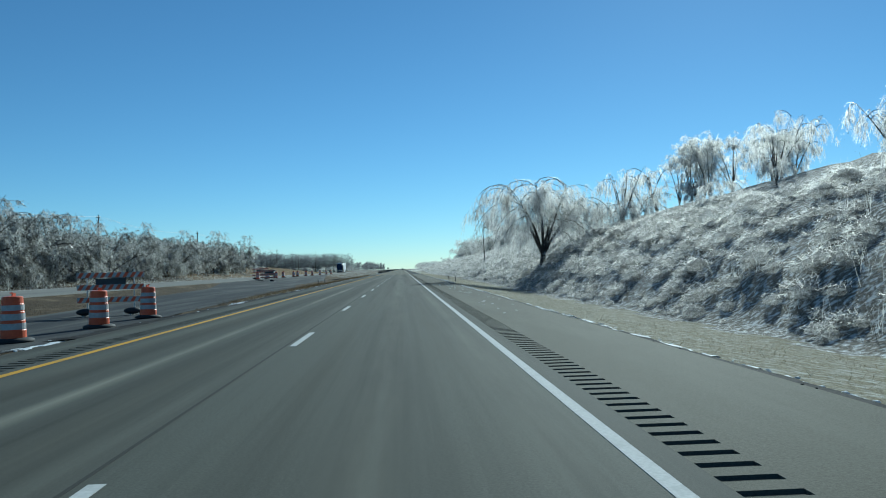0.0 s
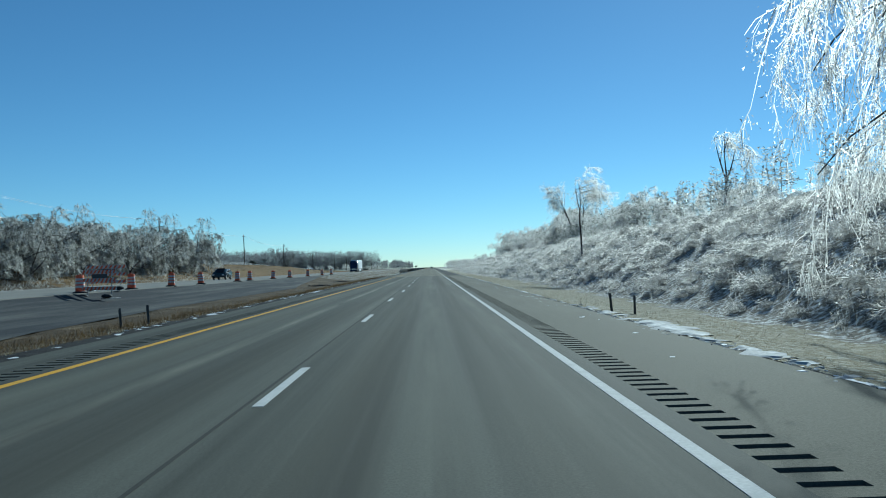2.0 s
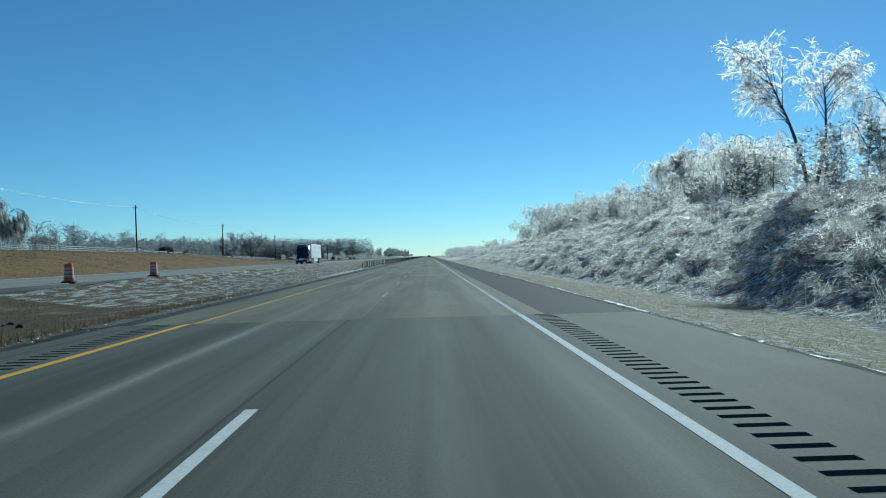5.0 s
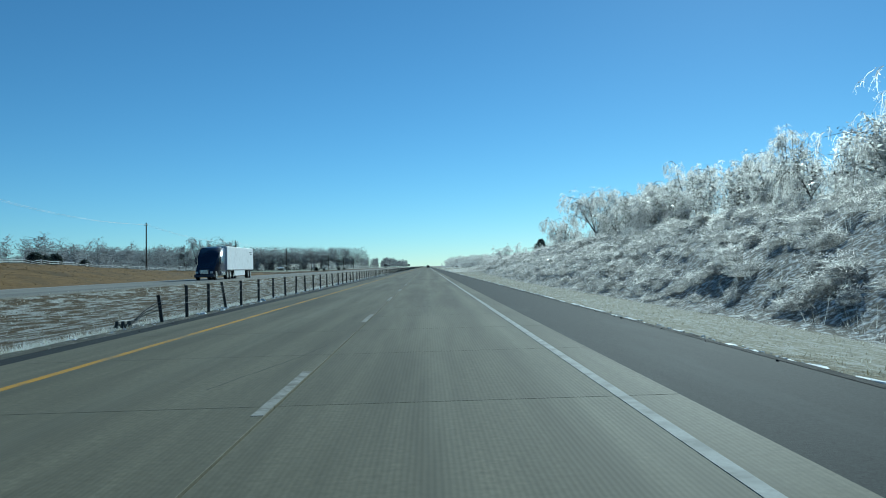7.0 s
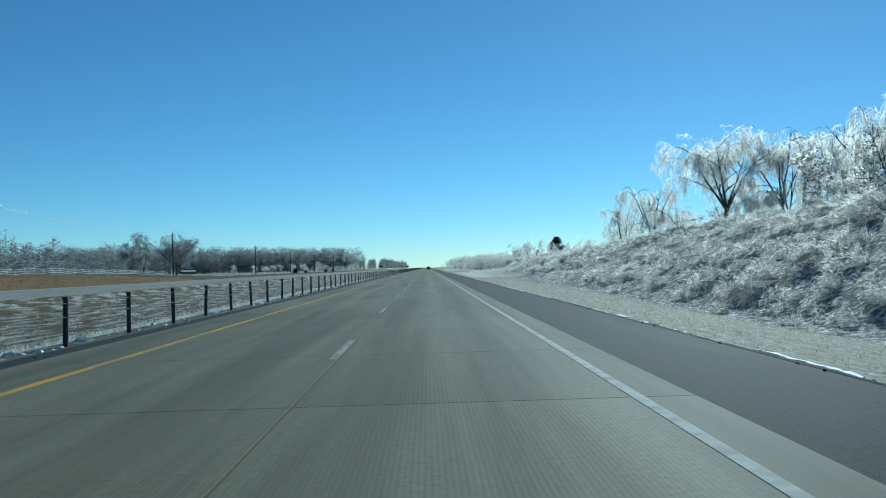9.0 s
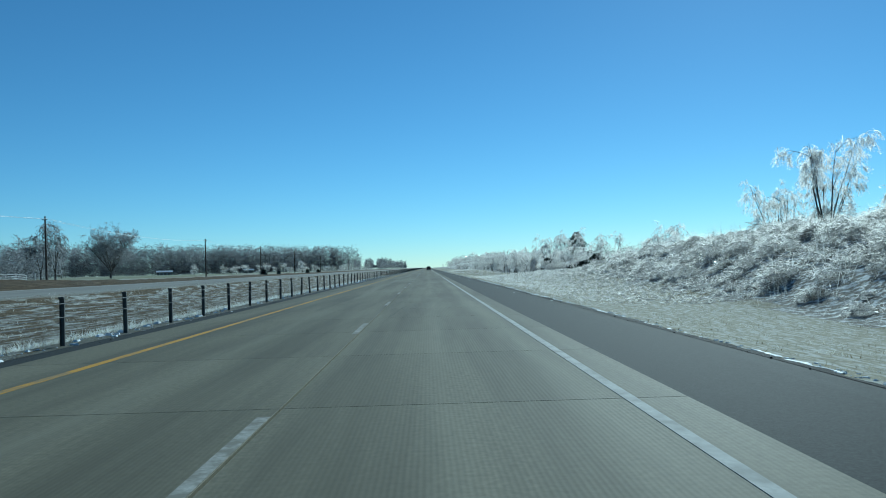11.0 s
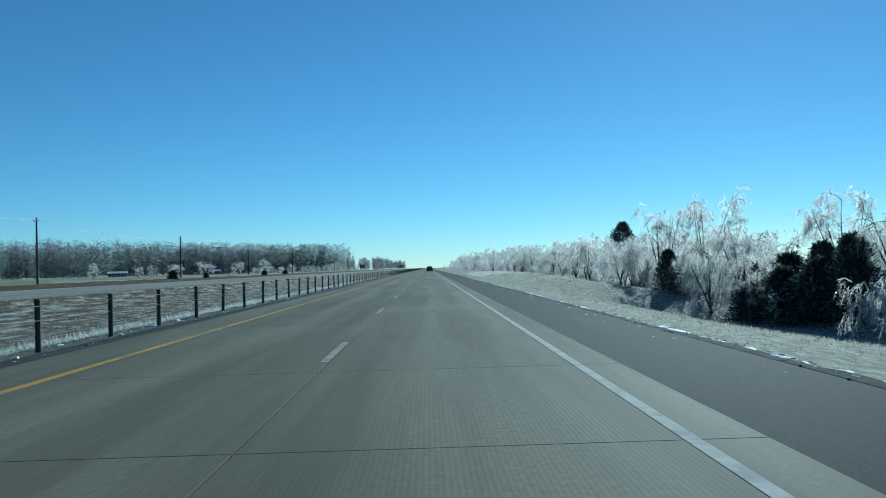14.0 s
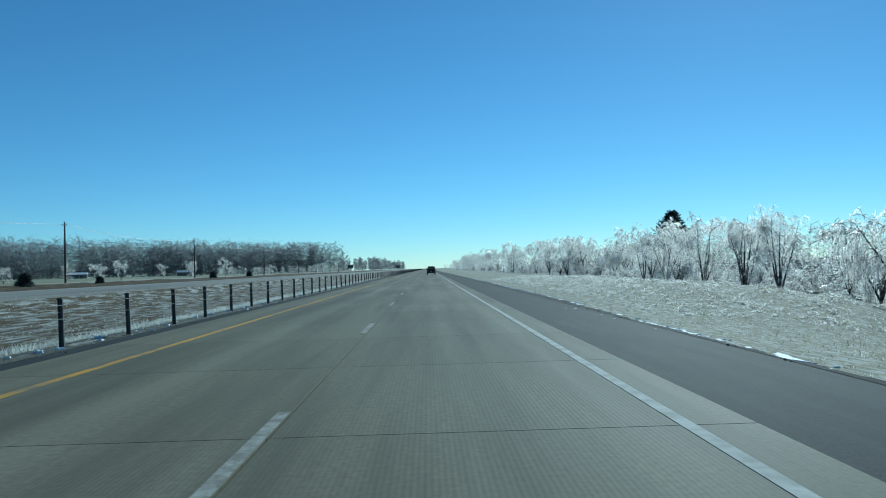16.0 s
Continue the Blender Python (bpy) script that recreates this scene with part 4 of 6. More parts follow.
# slope by the first stretch: kind, x, y, size
SLOPE = [("weeping", 25.3, 34, .6), ("weeping", 28.2, 90, 1.0), ("bent", 24.5, 91, 1.12), ("bent", 31, 93, .8), ("weeping", 33.5, 98, .7),
         ("snag", 38.9, 109, 1.0), ("upright", 39.2, 91, .85), ("upright", 38.6, 95, .88), ("upright", 40.6, 96, .95), ("upright", 41.3, 100, .92), ("upright", 38.4, 99, .8), ("upright", 42.5, 92, .88), ("upright", 43, 105, .75),
         ("weeping", 42, 81, 1.0), ("weeping", 41, 77, .9), ("weeping", 43.5, 79, .95), ("bush", 36, 86, .8), ("upright", 30, 56, .5), ("bush", 28, 62, .6), ("weeping", 36, 68, .7),
         ("bent", 29, 118, .5), ("bush", 27, 126, .6), ("bush", 30, 133, .7), ("bent", 29.5, 139, .6), ("bush", 33, 148, .8), ("bent", 30, 154, .6), ("bent", 35.7, 166, .75), ("bush", 31, 160, .7),
         ("bush", 20.8, 158, .45), ("weeping", 33, 173, .65), ("bush", 30, 178, .85), ("bush", 36, 183, .9), ("weeping", 34, 189, .7), ("snag", 37.9, 197, 1.05), ("bush", 32, 195, .9),
         ("weeping", 38, 206, .85), ("bent", 34, 209, .8), ("weeping", 40.8, 217, .9), ("weeping", 37, 214, .8), ("weeping", 39.7, 228, 1.0), ("weeping", 41, 235, .9), ("bush", 36, 236, .8),
         ("weeping", 30.5, 238, .8), ("weeping", 32, 243, .85), ("bent", 29, 247, .7), ("bent", 28.5, 254, .65), ("weeping", 36, 246, .85), ("weeping", 38, 252, .95)]
for kind, x, y, s in SLOPE:
    tree(kind, x, y, s, R.random() * 6.28)
# crest of the second stretch: a tall hanging row behind, low arching trees before it
y = 258.0
while y < 372:
    kind = R.choice(("weeping", "weeping", "bent", "upright"))
    tree(kind, R.uniform(36.5, 43.5), y, R.uniform(.98, 1.2) * {"upright": .8, "bent": 1.1}.get(kind, 1.0), R.random() * 6.28)
    if R.random() < .55 and y < 360:
        tree(R.choice(("bent", "bush", "weeping")), R.uniform(27.5, 34), y + 1.5, R.uniform(.5, .75), R.random() * 6.28)
    y += R.uniform(3.0, 4.4)
for kind, x, y, s in (("weeping", 43, 296, 1.5), ("weeping", 45.5, 294, 1.45), ("upright", 41.5, 293, 1.15), ("snag", 39.6, 292, 1.45), ("snag", 41.4, 289.5, 1.45), ("upright", 45, 290, 1.2), ("weeping", 43.5, 286, 1.4), ("bent", 27.7, 326, .7), ("bent", 29.5, 323, .65), ("weeping", 33.5, 334, .7), ("weeping", 32.3, 410, 1.15), ("bent", 33.8, 404, 1.0), ("weeping", 40.5, 389, 1.3), ("upright", 43, 393, 1.05), ("weeping", 45.5, 387, 1.35), ("weeping", 39, 402, .75),
                      ("bush", 37, 386, .8), ("weeping", 44, 384, 1.0), ("bush", 36, 413, .6), ("bent", 39, 418, .6)):
    tree(kind, x, y, s, R.random() * 6.28)
# hollow at the end: trees behind the grassy rise
y = 428.0
while y < 520:
    tree(R.choice(("bush", "weeping", "upright", "bent")), R.uniform(35, 42), y, R.uniform(.95, 1.2) - .12 * (y > 480), R.random() * 6.28)
    y += R.uniform(4.5, 7)
for x, y, s, kind in ((34.4, 584, 1.3, "upright"), (37.9, 577, 1.5, "upright"), (40.5, 584, 1.1, "weeping"), (41, 566, 1.15, "weeping"), (38, 592, 1.05, "weeping"), (30, 590, .95, "weeping"), (45, 556, 1.25, "upright"), (44, 545, 1.2, "weeping"),
                      (33.5, 552.5, .85, "upright"), (37, 563, 1.0, "upright"), (33, 562, 1.1, "weeping"),
                      (36, 529, 1.2, "bent"), (39, 536, 1.2, "bush"), (41, 522, 1.1, "weeping"), (38, 512, 1.1, "bent"), (42, 504, 1.25, "upright"), (40, 497, 1.25, "weeping"), (37, 516, 1.2, "bush")):
    tree(kind, x, y, s, R.random() * 6.28)
y = 586.0
while y < 720:
    tree(R.choice(("upright", "weeping", "upright", "bush")), R.uniform(28, 34), y, R.uniform(.7, .92), R.random() * 6.28)
    if R.random() < .4:
        tree("far", R.uniform(36, 45), y + 2, R.uniform(.85, 1.05), R.random() * 6.28)
    y += R.uniform(4.5, 6.5)
while y < 1250:
    tree("far", R.uniform(24, 36), y, R.uniform(.8, 1.1), R.random() * 6.28)
    y += R.uniform(11, 18) * (1 + (y - 720) / 600)
# across the opposite road
y = 52.0
while y < 214:
    tree("left", -41.5 - R.uniform(0, 3), y, R.uniform(.9, 1.22) * (1.38 if y < 105 else 1.05), R.uniform(-.4, .4))
    if R.random() < .65:
        tree("left", -48 - R.uniform(0, 5), y + 2, R.uniform(1.0, 1.3) * (1.2 if y < 105 else 1), R.uniform(-.4, .4))
    if R.random() < .22:
        tree("lean", -45 - R.uniform(0, 4), y + 1, R.uniform(.8, 1.0), R.uniform(-.4, .4))
    y += R.uniform(4.5, 6.5)
tree("lean", -39.5, 203, .95, 0)
for k in range(24):
    y = 255 + k * 14 + R.uniform(-4, 4)
    tree("grey", -92 - k * 2.6 - R.uniform(0, 22), y, R.uniform(.6, .95), R.random() * 6.28)
for k in range(12):
    tree("grey", -150 - R.uniform(0, 60), 470 + k * 22 + R.uniform(-5, 5), R.uniform(.8, 1.2), R.random() * 6.28)
for k in range(22):
    y = 690 + k * 19 + R.uniform(-6, 6)
    tree("far", -68 - R.uniform(0, 34), y, R.uniform(.35, .75), R.random() * 6.28)


# ---- dark cedars ----
def cedar_mesh(seed, height, width):
    """Many short upswept sprays round a stem, dense, in lobes, with an uneven outline and spires."""
    rng = np.random.default_rng(seed)
    n = 3200
    h = rng.random(n) ** .85 * height
    az = rng.random(n) * 6.283
    lobes = 1 + .22 * np.sin(az * 3 + seed) + .18 * np.sin(az * 5 + h * 1.7) + .15 * np.sin(h * 2.6 + seed)
    reach = width * np.clip(1 - (h / height) ** 1.7, 0, 1) ** .6 * lobes * rng.uniform(.5, 1.08, n) + .08
    reach = reach * rng.uniform(.25, 1, n) ** .5
    start = np.stack([np.cos(az) * reach * .85, np.sin(az) * reach * .85, h * .95], -1)
    way = np.stack([np.cos(az), np.sin(az), rng.uniform(.0, 1.5, n)], -1)
    st = shoot(rng, start, way, rng.uniform(.2, .5, n), np.full(n, .2), 3, .2)
    sprays = ribbons(rng, st, np.full(n, .15), np.full(n, .04))
    flakes = bits(rng, st, 2, .07, .1, .06)
    trunk = np.array([[[0, 0, -.3], [0, 0, height * .5], [0, 0, height * .97]]])
    return gathered("trunk", [tubes(trunk, np.array([.13]), np.array([.03]), 6)], M_BARK), gathered("foliage", [sprays, flakes], M_CEDAR)


CEDARS = [cedar_mesh(201, 6.0, 2.1), cedar_mesh(202, 4.6, 2.7), cedar_mesh(203, 2.6, 1.7), cedar_mesh(204, 6.3, 2.7)]
for x, y, k, s in ((33.4, 578, 0, .95), (36.4, 559.5, 0, 1.05), (38.2, 554, 1, 1.45), (38.8, 543.5, 0, 1.3), (40.6, 546.5, 0, 1.15), (36.2, 551, 1, 1.2), (37.6, 547, 1, 1.35), (34.6, 555, 1, 1.0), (39.6, 550, 0, 1.2), (35.2, 579, 1, .9), (87, 812, 3, 3.1), (35.5, 600, 1, .72),
                   (-59, 662, 2, .8), (-58, 686, 2, .55), (-58, 760, 2, .7), (-60, 812, 2, .7), (-70, 380, 2, 1.2), (-72, 388, 2, 1.0), (-74, 396, 2, 1.3), (-72, 405, 2, .9)):
    c = thing("cedar", "dark evergreen cedar with little ice" if k != 2 else "low dark evergreen cedar bush in a field", "tree" if k != 2 else "shrub", group="cedars")
    c.matrix_basis = Matrix.Translation((x, y, land_at(x, y) - .05)) @ Matrix.Rotation(x, 4, "Z") @ Matrix.Scale(s, 4)
    part("trunk", CEDARS[k][0], c)
    part("foliage", CEDARS[k][1], c)


# ---- woods far off, of countless trees ----
def wood(name, label, line, depth, count, height, seed, m, r=.12, per=60, low=.12, lumps=2):
    rng = np.random.default_rng(seed)
    pts = np.array(line, float)
    seg = np.linalg.norm(np.diff(pts, axis=0), axis=1)
    s = rng.random(count) * seg.sum()
    k = np.minimum(np.searchsorted(np.cumsum(seg), s), len(seg) - 1)
    f = (s - np.concatenate([[0], np.cumsum(seg)])[k]) / seg[k]
    base = pts[k] + (pts[k + 1] - pts[k]) * f[:, None]
    back = rng.random(count) ** 1.4 * depth
    base = base + np.stack([-np.abs(back) * np.sign(-pts[k][:, 0]), back * .25], -1)
    z = land(base[:, 0], base[:, 1])
    h = height * rng.uniform(.72, 1.08, count)
    n_tw = per
    root = np.stack([base[:, 0], base[:, 1], z], -1)
    trunk = shoot(rng, root, np.tile([0, 0, 1.0], (count, 1)), h * .8, np.zeros(count), 4, .06)
    p, d, fr = spawn(rng, trunk, n_tw, low, 1.0)
    hh = np.repeat(h, n_tw)
    az = rng.random(len(p)) * 6.283
    way = np.stack([np.cos(az), np.sin(az), rng.uniform(.4, 1.6, len(p))], -1)
    br = shoot(rng, p, way, hh * rng.uniform(.12, .3, len(p)) * (1.15 - .5 * fr), np.full(len(p), .5), 2, .2)
    me = gathered(name, [tubes(trunk, np.full(count, r * .8), np.full(count, r * .3), 3), ribbons(rng, br, np.full(len(p), r * 1.3), np.full(len(p), r * .8)), bits(rng, br, lumps, r * 3.4, .1, r * 2.5)], m)
    return tagged(new(name, me), label, "woods", kind="stuff")


wood("woods", "far wood of bare frosted trees, tinted grey for haze", [(-330, 1010), (-276, 1040), (-170, 1180), (-74, 1308)], 90, 1050, 33.5, 301, M_TWIG_FAR, .15, 46, .02, 3)
wood("woods", "far wood of bare frosted trees, tinted grey for haze", [(-60, 1350), (-55, 1700), (-50, 2300)], 60, 110, 20, 302, M_TWIG_FAR, .22)
wood("woods", "far roadside trees in white ice", [(42, 760), (44, 1200), (40, 2400)], 40, 170, 12, 303, M_TWIG, .14, 32)
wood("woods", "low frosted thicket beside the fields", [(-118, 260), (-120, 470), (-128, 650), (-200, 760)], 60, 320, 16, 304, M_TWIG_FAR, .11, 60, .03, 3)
wood("woods", "low frosted thicket beside the fields", [(-70, 880), (-64, 1100), (-58, 1300)], 26, 90, 5, 305, M_TWIG_GREY, .08, 40)
wood("woods", "far wood of bare frosted trees, tinted grey for haze", [(-1500, 1500), (-900, 1500), (-500, 1250), (-330, 1060)], 120, 140, 19, 306, M_TWIG_FAR, .3)
wood("woods", "wood of iced trees on the hilltop", [(52, -20), (56, 130), (46, 250), (44, 400)], 30, 90, 7, 307, M_TWIG, .055, 40)
# the darker twigs here stand in for the shade inside the belt
wood("woods", "belt of iced trees behind the hollow", [(46, 418), (43, 480), (42, 560), (40, 760)], 20, 310, 8.6, 308, M_TWIG_GREY, .055, 40, .03, 3)
wood("woods", "dense grey thicket behind drooping trees", [(-46, 30), (-47, 120), (-46, 210)], 12, 180, 7.5, 309, M_TWIG_GREY, .09, 36, .02, 3)
wood("woods", "thicket of iced shrubs along the hilltop", [(27, 112), (29, 180), (28, 260), (27, 330), (29, 366)], 8, 240, 5.4, 310, M_TWIG_GREY, .045, 40, .02, 3)
wood("woods", "undergrowth of iced shrubs below the trees", [(36, 440), (34, 500), (33, 565), (30, 700), (28, 900)], 12, 220, 5.0, 311, M_TWIG_GREY, .045, 38, .02, 3)


# ---- grass and brush ----
def blades(rng, base, az, tilt, length, width, sag):
    n = len(base)
    d = np.stack([np.cos(az) * np.sin(tilt), np.sin(az) * np.sin(tilt), np.cos(tilt)], -1)
    d2 = d.copy()
    d2[:, 2] -= sag
    tip = base + d * (length * .5)[:, None] + unit(d2) * (length * .5)[:, None]
    sa = rng.random(n) * 6.283
    side = np.stack([np.cos(sa), np.sin(sa), np.zeros(n)], -1) * (width * .45)[:, None]
    return np.stack([base - side, base + side, tip], 1).reshape(-1, 3), np.arange(n * 3).reshape(-1, 3)


def tussocks(name, label, category, seed, places, size, strands, short, m, lean, sunk=0.0):
    """Domed tussocks of iced grass: a dark matted heart, a thick fur of fine blades over it, and a few long ones that arch out and hang."""
    rng = np.random.default_rng(seed)
    count = len(places)
    high = rng.uniform(.6, 1.1, count)
    floor_z = land(places[:, 0], places[:, 1]) - sunk * size
    # hearts: three rings and a top, uneven
    a = np.arange(7) * 2 * math.pi / 7
    rings = []
    for rad, up in ((1.0, -.12), (.92, .35), (.6, .72)):
        rr = size[:, None] * .74 * rad * rng.uniform(.75, 1.2, (count, 7))
        rings.append(np.stack([places[:, :1] + np.cos(a) * rr, places[:, 1:2] + np.sin(a) * rr, floor_z[:, None] + (size * high * .64)[:, None] * up * rng.uniform(.85, 1.15, (count, 7))], -1))
    top = np.stack([places[:, 0], places[:, 1], floor_z + size * high * .64], -1)[:, None]
    heart = np.concatenate(rings + [top], 1)
    i = np.arange(count)[:, None] * 22
    hq = np.concatenate([i + np.array([[r * 7 + k, r * 7 + (k + 1) % 7, r * 7 + 7 + (k + 1) % 7, r * 7 + 7 + k]]) for r in (0, 1) for k in range(7)])
    ht = np.concatenate([i + np.array([[14 + k, 14 + (k + 1) % 7, 21]]) for k in range(7)])
    # fur, more of it on the larger ones
    reps = np.clip(short * (size / .6) ** 1.7, 30, short * 4).astype(int)
    n = reps.sum()
    c, s, hh, z0 = np.repeat(places, reps, 0), np.repeat(size, reps), np.repeat(high, reps), np.repeat(floor_z, reps)
    az, up = rng.random(n) * 6.283, rng.random(n) ** .9
    rad = np.sqrt(np.clip(1 - up * up, 0, 1))
    way = np.stack([np.cos(az) * rad + np.cos(lean) * .3, np.sin(az) * rad + np.sin(lean) * .3, up * .8 - .1], -1) + rng.normal(0, .5, (n, 3))
    out = rng.uniform(.6, 1.12, n) * s
    root = np.stack([c[:, 0] + np.cos(az) * rad * out * .82, c[:, 1] + np.sin(az) * rad * out * .82, z0 + up * out * hh * .84], -1) + rng.normal(0, .03, (n, 3))
    tip = root + way * (s * rng.uniform(.06, .2, n) + rng.uniform(.03, .1, n))[:, None]
    tip[:, 2] -= rng.uniform(0, .1, n)
    side = unit(np.cross(tip - root, rng.normal(0, 1, (n, 3)))) * rng.uniform(.005, .0105, n)[:, None]
    fur = np.stack([root - side, root + side, tip], 1).reshape(-1, 3)
    ft = np.arange(n * 3).reshape(-1, 3) + len(heart.reshape(-1, 3))
    # long strands
    n = count * strands
    s, c = np.repeat(size, strands) * 1.15, np.repeat(places, strands, 0)
    az = np.where(rng.random(n) < .5, np.repeat(lean + rng.normal(0, .6, count), strands) + rng.normal(0, .6, n), rng.random(n) * 6.283)
    root = c + rng.normal(0, .3, (n, 2)) * s[:, None]
    base = np.column_stack([root, land(root[:, 0], root[:, 1]) + s * .4])
    ln = rng.uniform(.5, 1.2, n) * s
    out = np.stack([np.cos(az), np.sin(az), np.zeros(n)], -1)
    p1 = base + (out * .4 + np.array([0, 0, 1.0]) * rng.uniform(.35, .9, n)[:, None]) * (ln * .5)[:, None]
    p3 = p1 + (out * 1.0 - np.array([0, 0, 1.0]) * rng.uniform(.1, .8, n)[:, None]) * (ln * .5)[:, None]
    stems = np.stack([base, p1, p3], 1) + np.concatenate([np.zeros((n, 1, 3)), rng.normal(0, .05, (n, 2, 3))], 1)
    wd = rng.uniform(.007, .014, n)
    rv, rq = ribbons(rng, stems, wd, wd * .5)
    bv, bq = bits(rng, stems, 3, .024, .3, .05)
    v1 = len(heart.reshape(-1, 3)) + len(fur)
    slots = np.concatenate([np.ones(len(hq)), np.zeros(len(rq)), np.ones(len(ht)), np.zeros(len(ft) + len(bq))])
    me = mesh_of(name, np.concatenate([heart.reshape(-1, 3), fur, rv, bv]), [np.concatenate([hq, rq + v1]), np.concatenate([ht, ft, bq + v1 + len(rv)])], [m, M_THATCH], slots, False)
    return tagged(new(name, me), label, category, kind="stuff")


def turf(name, label, category, seed, clumps, per, length, width, tilt, sag, m, scatter, lean=None, size=None):
    """Tufts of grass on the ground, clumps being x and y of each."""
    rng = np.random.default_rng(seed)
    n = len(clumps)
    s = np.ones(n) if size is None else size
    base = np.repeat(clumps, per, 0) + rng.normal(0, scatter, (n * per, 2)) * np.repeat(s, per)[:, None]
    z = land(base[:, 0], base[:, 1]) - .03
    az = rng.random(n * per) * 6.283
    if lean is not None:
        az = np.where(rng.random(n * per) < .6, lean + rng.normal(0, .6, n * per), az)
    ln = rng.uniform(length[0], length[1], n * per) * np.repeat(s, per)
    v, q = blades(rng, np.stack([base[:, 0], base[:, 1], z], -1), az, rng.uniform(tilt[0], tilt[1], n * per), ln, rng.uniform(width[0], width[1], n * per), rng.uniform(sag[0], sag[1], n * per))
    return tagged(new(name, mesh_of(name, v, [q], [m])), label, category, kind="stuff")


def field_points(rng, n, x0, x1, y0, y1, patch=0.0, size=6.0, long=1.3):
    p = np.stack([rng.uniform(x0, x1, n), rng.uniform(y0, y1, n)], -1)
    if patch:
        w = np.sin(p[:, 0] * 6.283 / size + np.sin(p[:, 1] * .31) * 2) * np.sin(p[:, 1] * 6.283 / (size * long) + np.sin(p[:, 0] * .5) * 1.5)
        p = p[rng.random(len(p)) < .5 + .5 * np.clip(w * patch + .3, -1, 1)]
    return p


g = np.random.default_rng(77)
brush = field_points(g, 6400, 13.4, 27.5, -14, 452, .8, 2.8)
brush = brush[g.random(len(brush)) < np.clip((452 - brush[:, 1]) / 35, 0, 1)]
girth = np.where(g.random(len(brush)) < .3, 1.55, 1.0) * g.uniform(.28, .8, len(brush)) * np.clip((brush[:, 0] - 11.5) / 4, .55, 1)
tussocks("brush", "tussocks of long grass crusted with white ice on the slope", "brush", 2, brush, girth, 4, 138, M_BRUSH, 3.5)
knoll = field_points(g, 10500, 7.6, 26, 402, 484, .3, 1.6)
tussocks("brush", "low ice-crusted tussocks of grass on the rise", "brush", 3, knoll, g.uniform(.09, .24, len(knoll)) * np.clip((knoll[:, 0] - 4) / 8, .5, 1.15), 0, 150, M_BRUSH, 3.5, .12)
hump = field_points(g, 3200, 8, 21, 566, 625, .3, 1.6)
tussocks("brush", "low ice-crusted tussocks of grass on the rise", "brush", 13, hump, g.uniform(.08, .17, len(hump)), 0, 120, M_BRUSH, 3.5, .15)
cover = field_points(g, 23000, 13.0, 29, -14, 430)
turf("brush", "matted short grass white with ice between the tussocks", "brush", 12, cover, 7, (.1, .3), (.012, .024), (.3, 1.3), (.0, .7), M_BRUSH, .22)
weeds = field_points(g, 1500, 13.4, 27, -10, 425, .6, 5.0)
turf("brush", "stiff dark weed stalks with ice on a slope", "brush", 3, weeds, 14, (.7, 1.5), (.012, .022), (.05, .5), (.1, .5), M_TWIG_GREY, .18)
verge = field_points(g, 26000, 6.75, 13.8, -8, 600)
far_verge = verge[:, 1] > 235 + 25 * np.sin(verge[:, 0] * 2) + 12 * np.sin(verge[:, 1] * .4)
turf("verge_grass", "short straw-coloured grass with frost along the shoulder", "grass", 4, verge[~far_verge], 7, (.06, .17), (.011, .028), (.7, 1.45), (-.3, .5), M_STRAW, .2)
turf("verge_grass", "short grass white with frost along the shoulder", "grass", 24, verge[far_verge], 9, (.05, .13), (.014, .032), (.3, 1.4), (-.2, .5), M_PALE_GRASS, .07)
rise = field_points(g, 17000, 8.5, 24, 405, 640)
turf("rise_grass", "short pale grass white with frost on a rise", "grass", 5, rise, 9, (.06, .15), (.016, .036), (.2, 1.4), (-.1, .6), M_PALE_GRASS, .07)
edge = field_points(g, 15000, -7.9, -6.3, 235, 680)
turf("median_grass", "frosted grass tufts under the cable barrier", "grass", 6, edge, 5, (.1, .28), (.012, .03), (.2, 1.2), (.0, .8), M_FROST_GRASS, .1)
mid = field_points(g, 13500, -19.8, -7.2, 215, 720, 1.4, 2.2, 5.0)
turf("median_grass", "patchy brown and frosted grass of the median", "grass", 7, mid, 6, (.08, .22), (.016, .036), (.2, 1.3), (.0, .8), M_PALE_GRASS, .1)
tan = field_points(g, 12000, -19.8, -7.9, 205, 720, 1.5, 3.4, 6.0)
turf("median_grass", "tufts of dead brown grass in the median", "grass", 17, tan, 6, (.07, .24), (.014, .035), (.4, 1.3), (.0, .8), M_BROWN_GRASS, .3)
brown = field_points(g, 7500, -19.5, -6.2, 15, 240)
keep = (brown[:, 0] > crossing_near(brown[:, 1]) + .3) | (brown[:, 0] < crossing_far(brown[:, 1]) - .3)
turf("median_grass", "dry brown grass between highway and crossing", "grass", 8, brown[keep], 8, (.06, .2), (.012, .03), (.4, 1.3), (.0, .9), M_BROWN_GRASS, .16)
tufts = field_points(g, 4200, -8.6, -6.1, 24, 205, .9, 2.2)
tufts = tufts[tufts[:, 0] > crossing_near(tufts[:, 1]) + .2]
turf("median_grass", "taller tufts of dead brown grass beside the shoulder", "grass", 18, tufts, 9, (.12, .38), (.01, .022), (.1, .9), (.1, .8), M_BROWN_GRASS, .12)
strip = field_points(g, 2600, -7.4, -6.1, 40, 260, .5, 4)
strip = strip[strip[:, 0] > crossing_near(strip[:, 1]) + .3]
turf("median_grass", "frosted straw grass beside the left shoulder", "grass", 9, strip, 8, (.08, .2), (.012, .028), (.4, 1.3), (.0, .9), M_STRAW, .16)
bank = field_points(g, 5000, -58, -37, 195, 430)
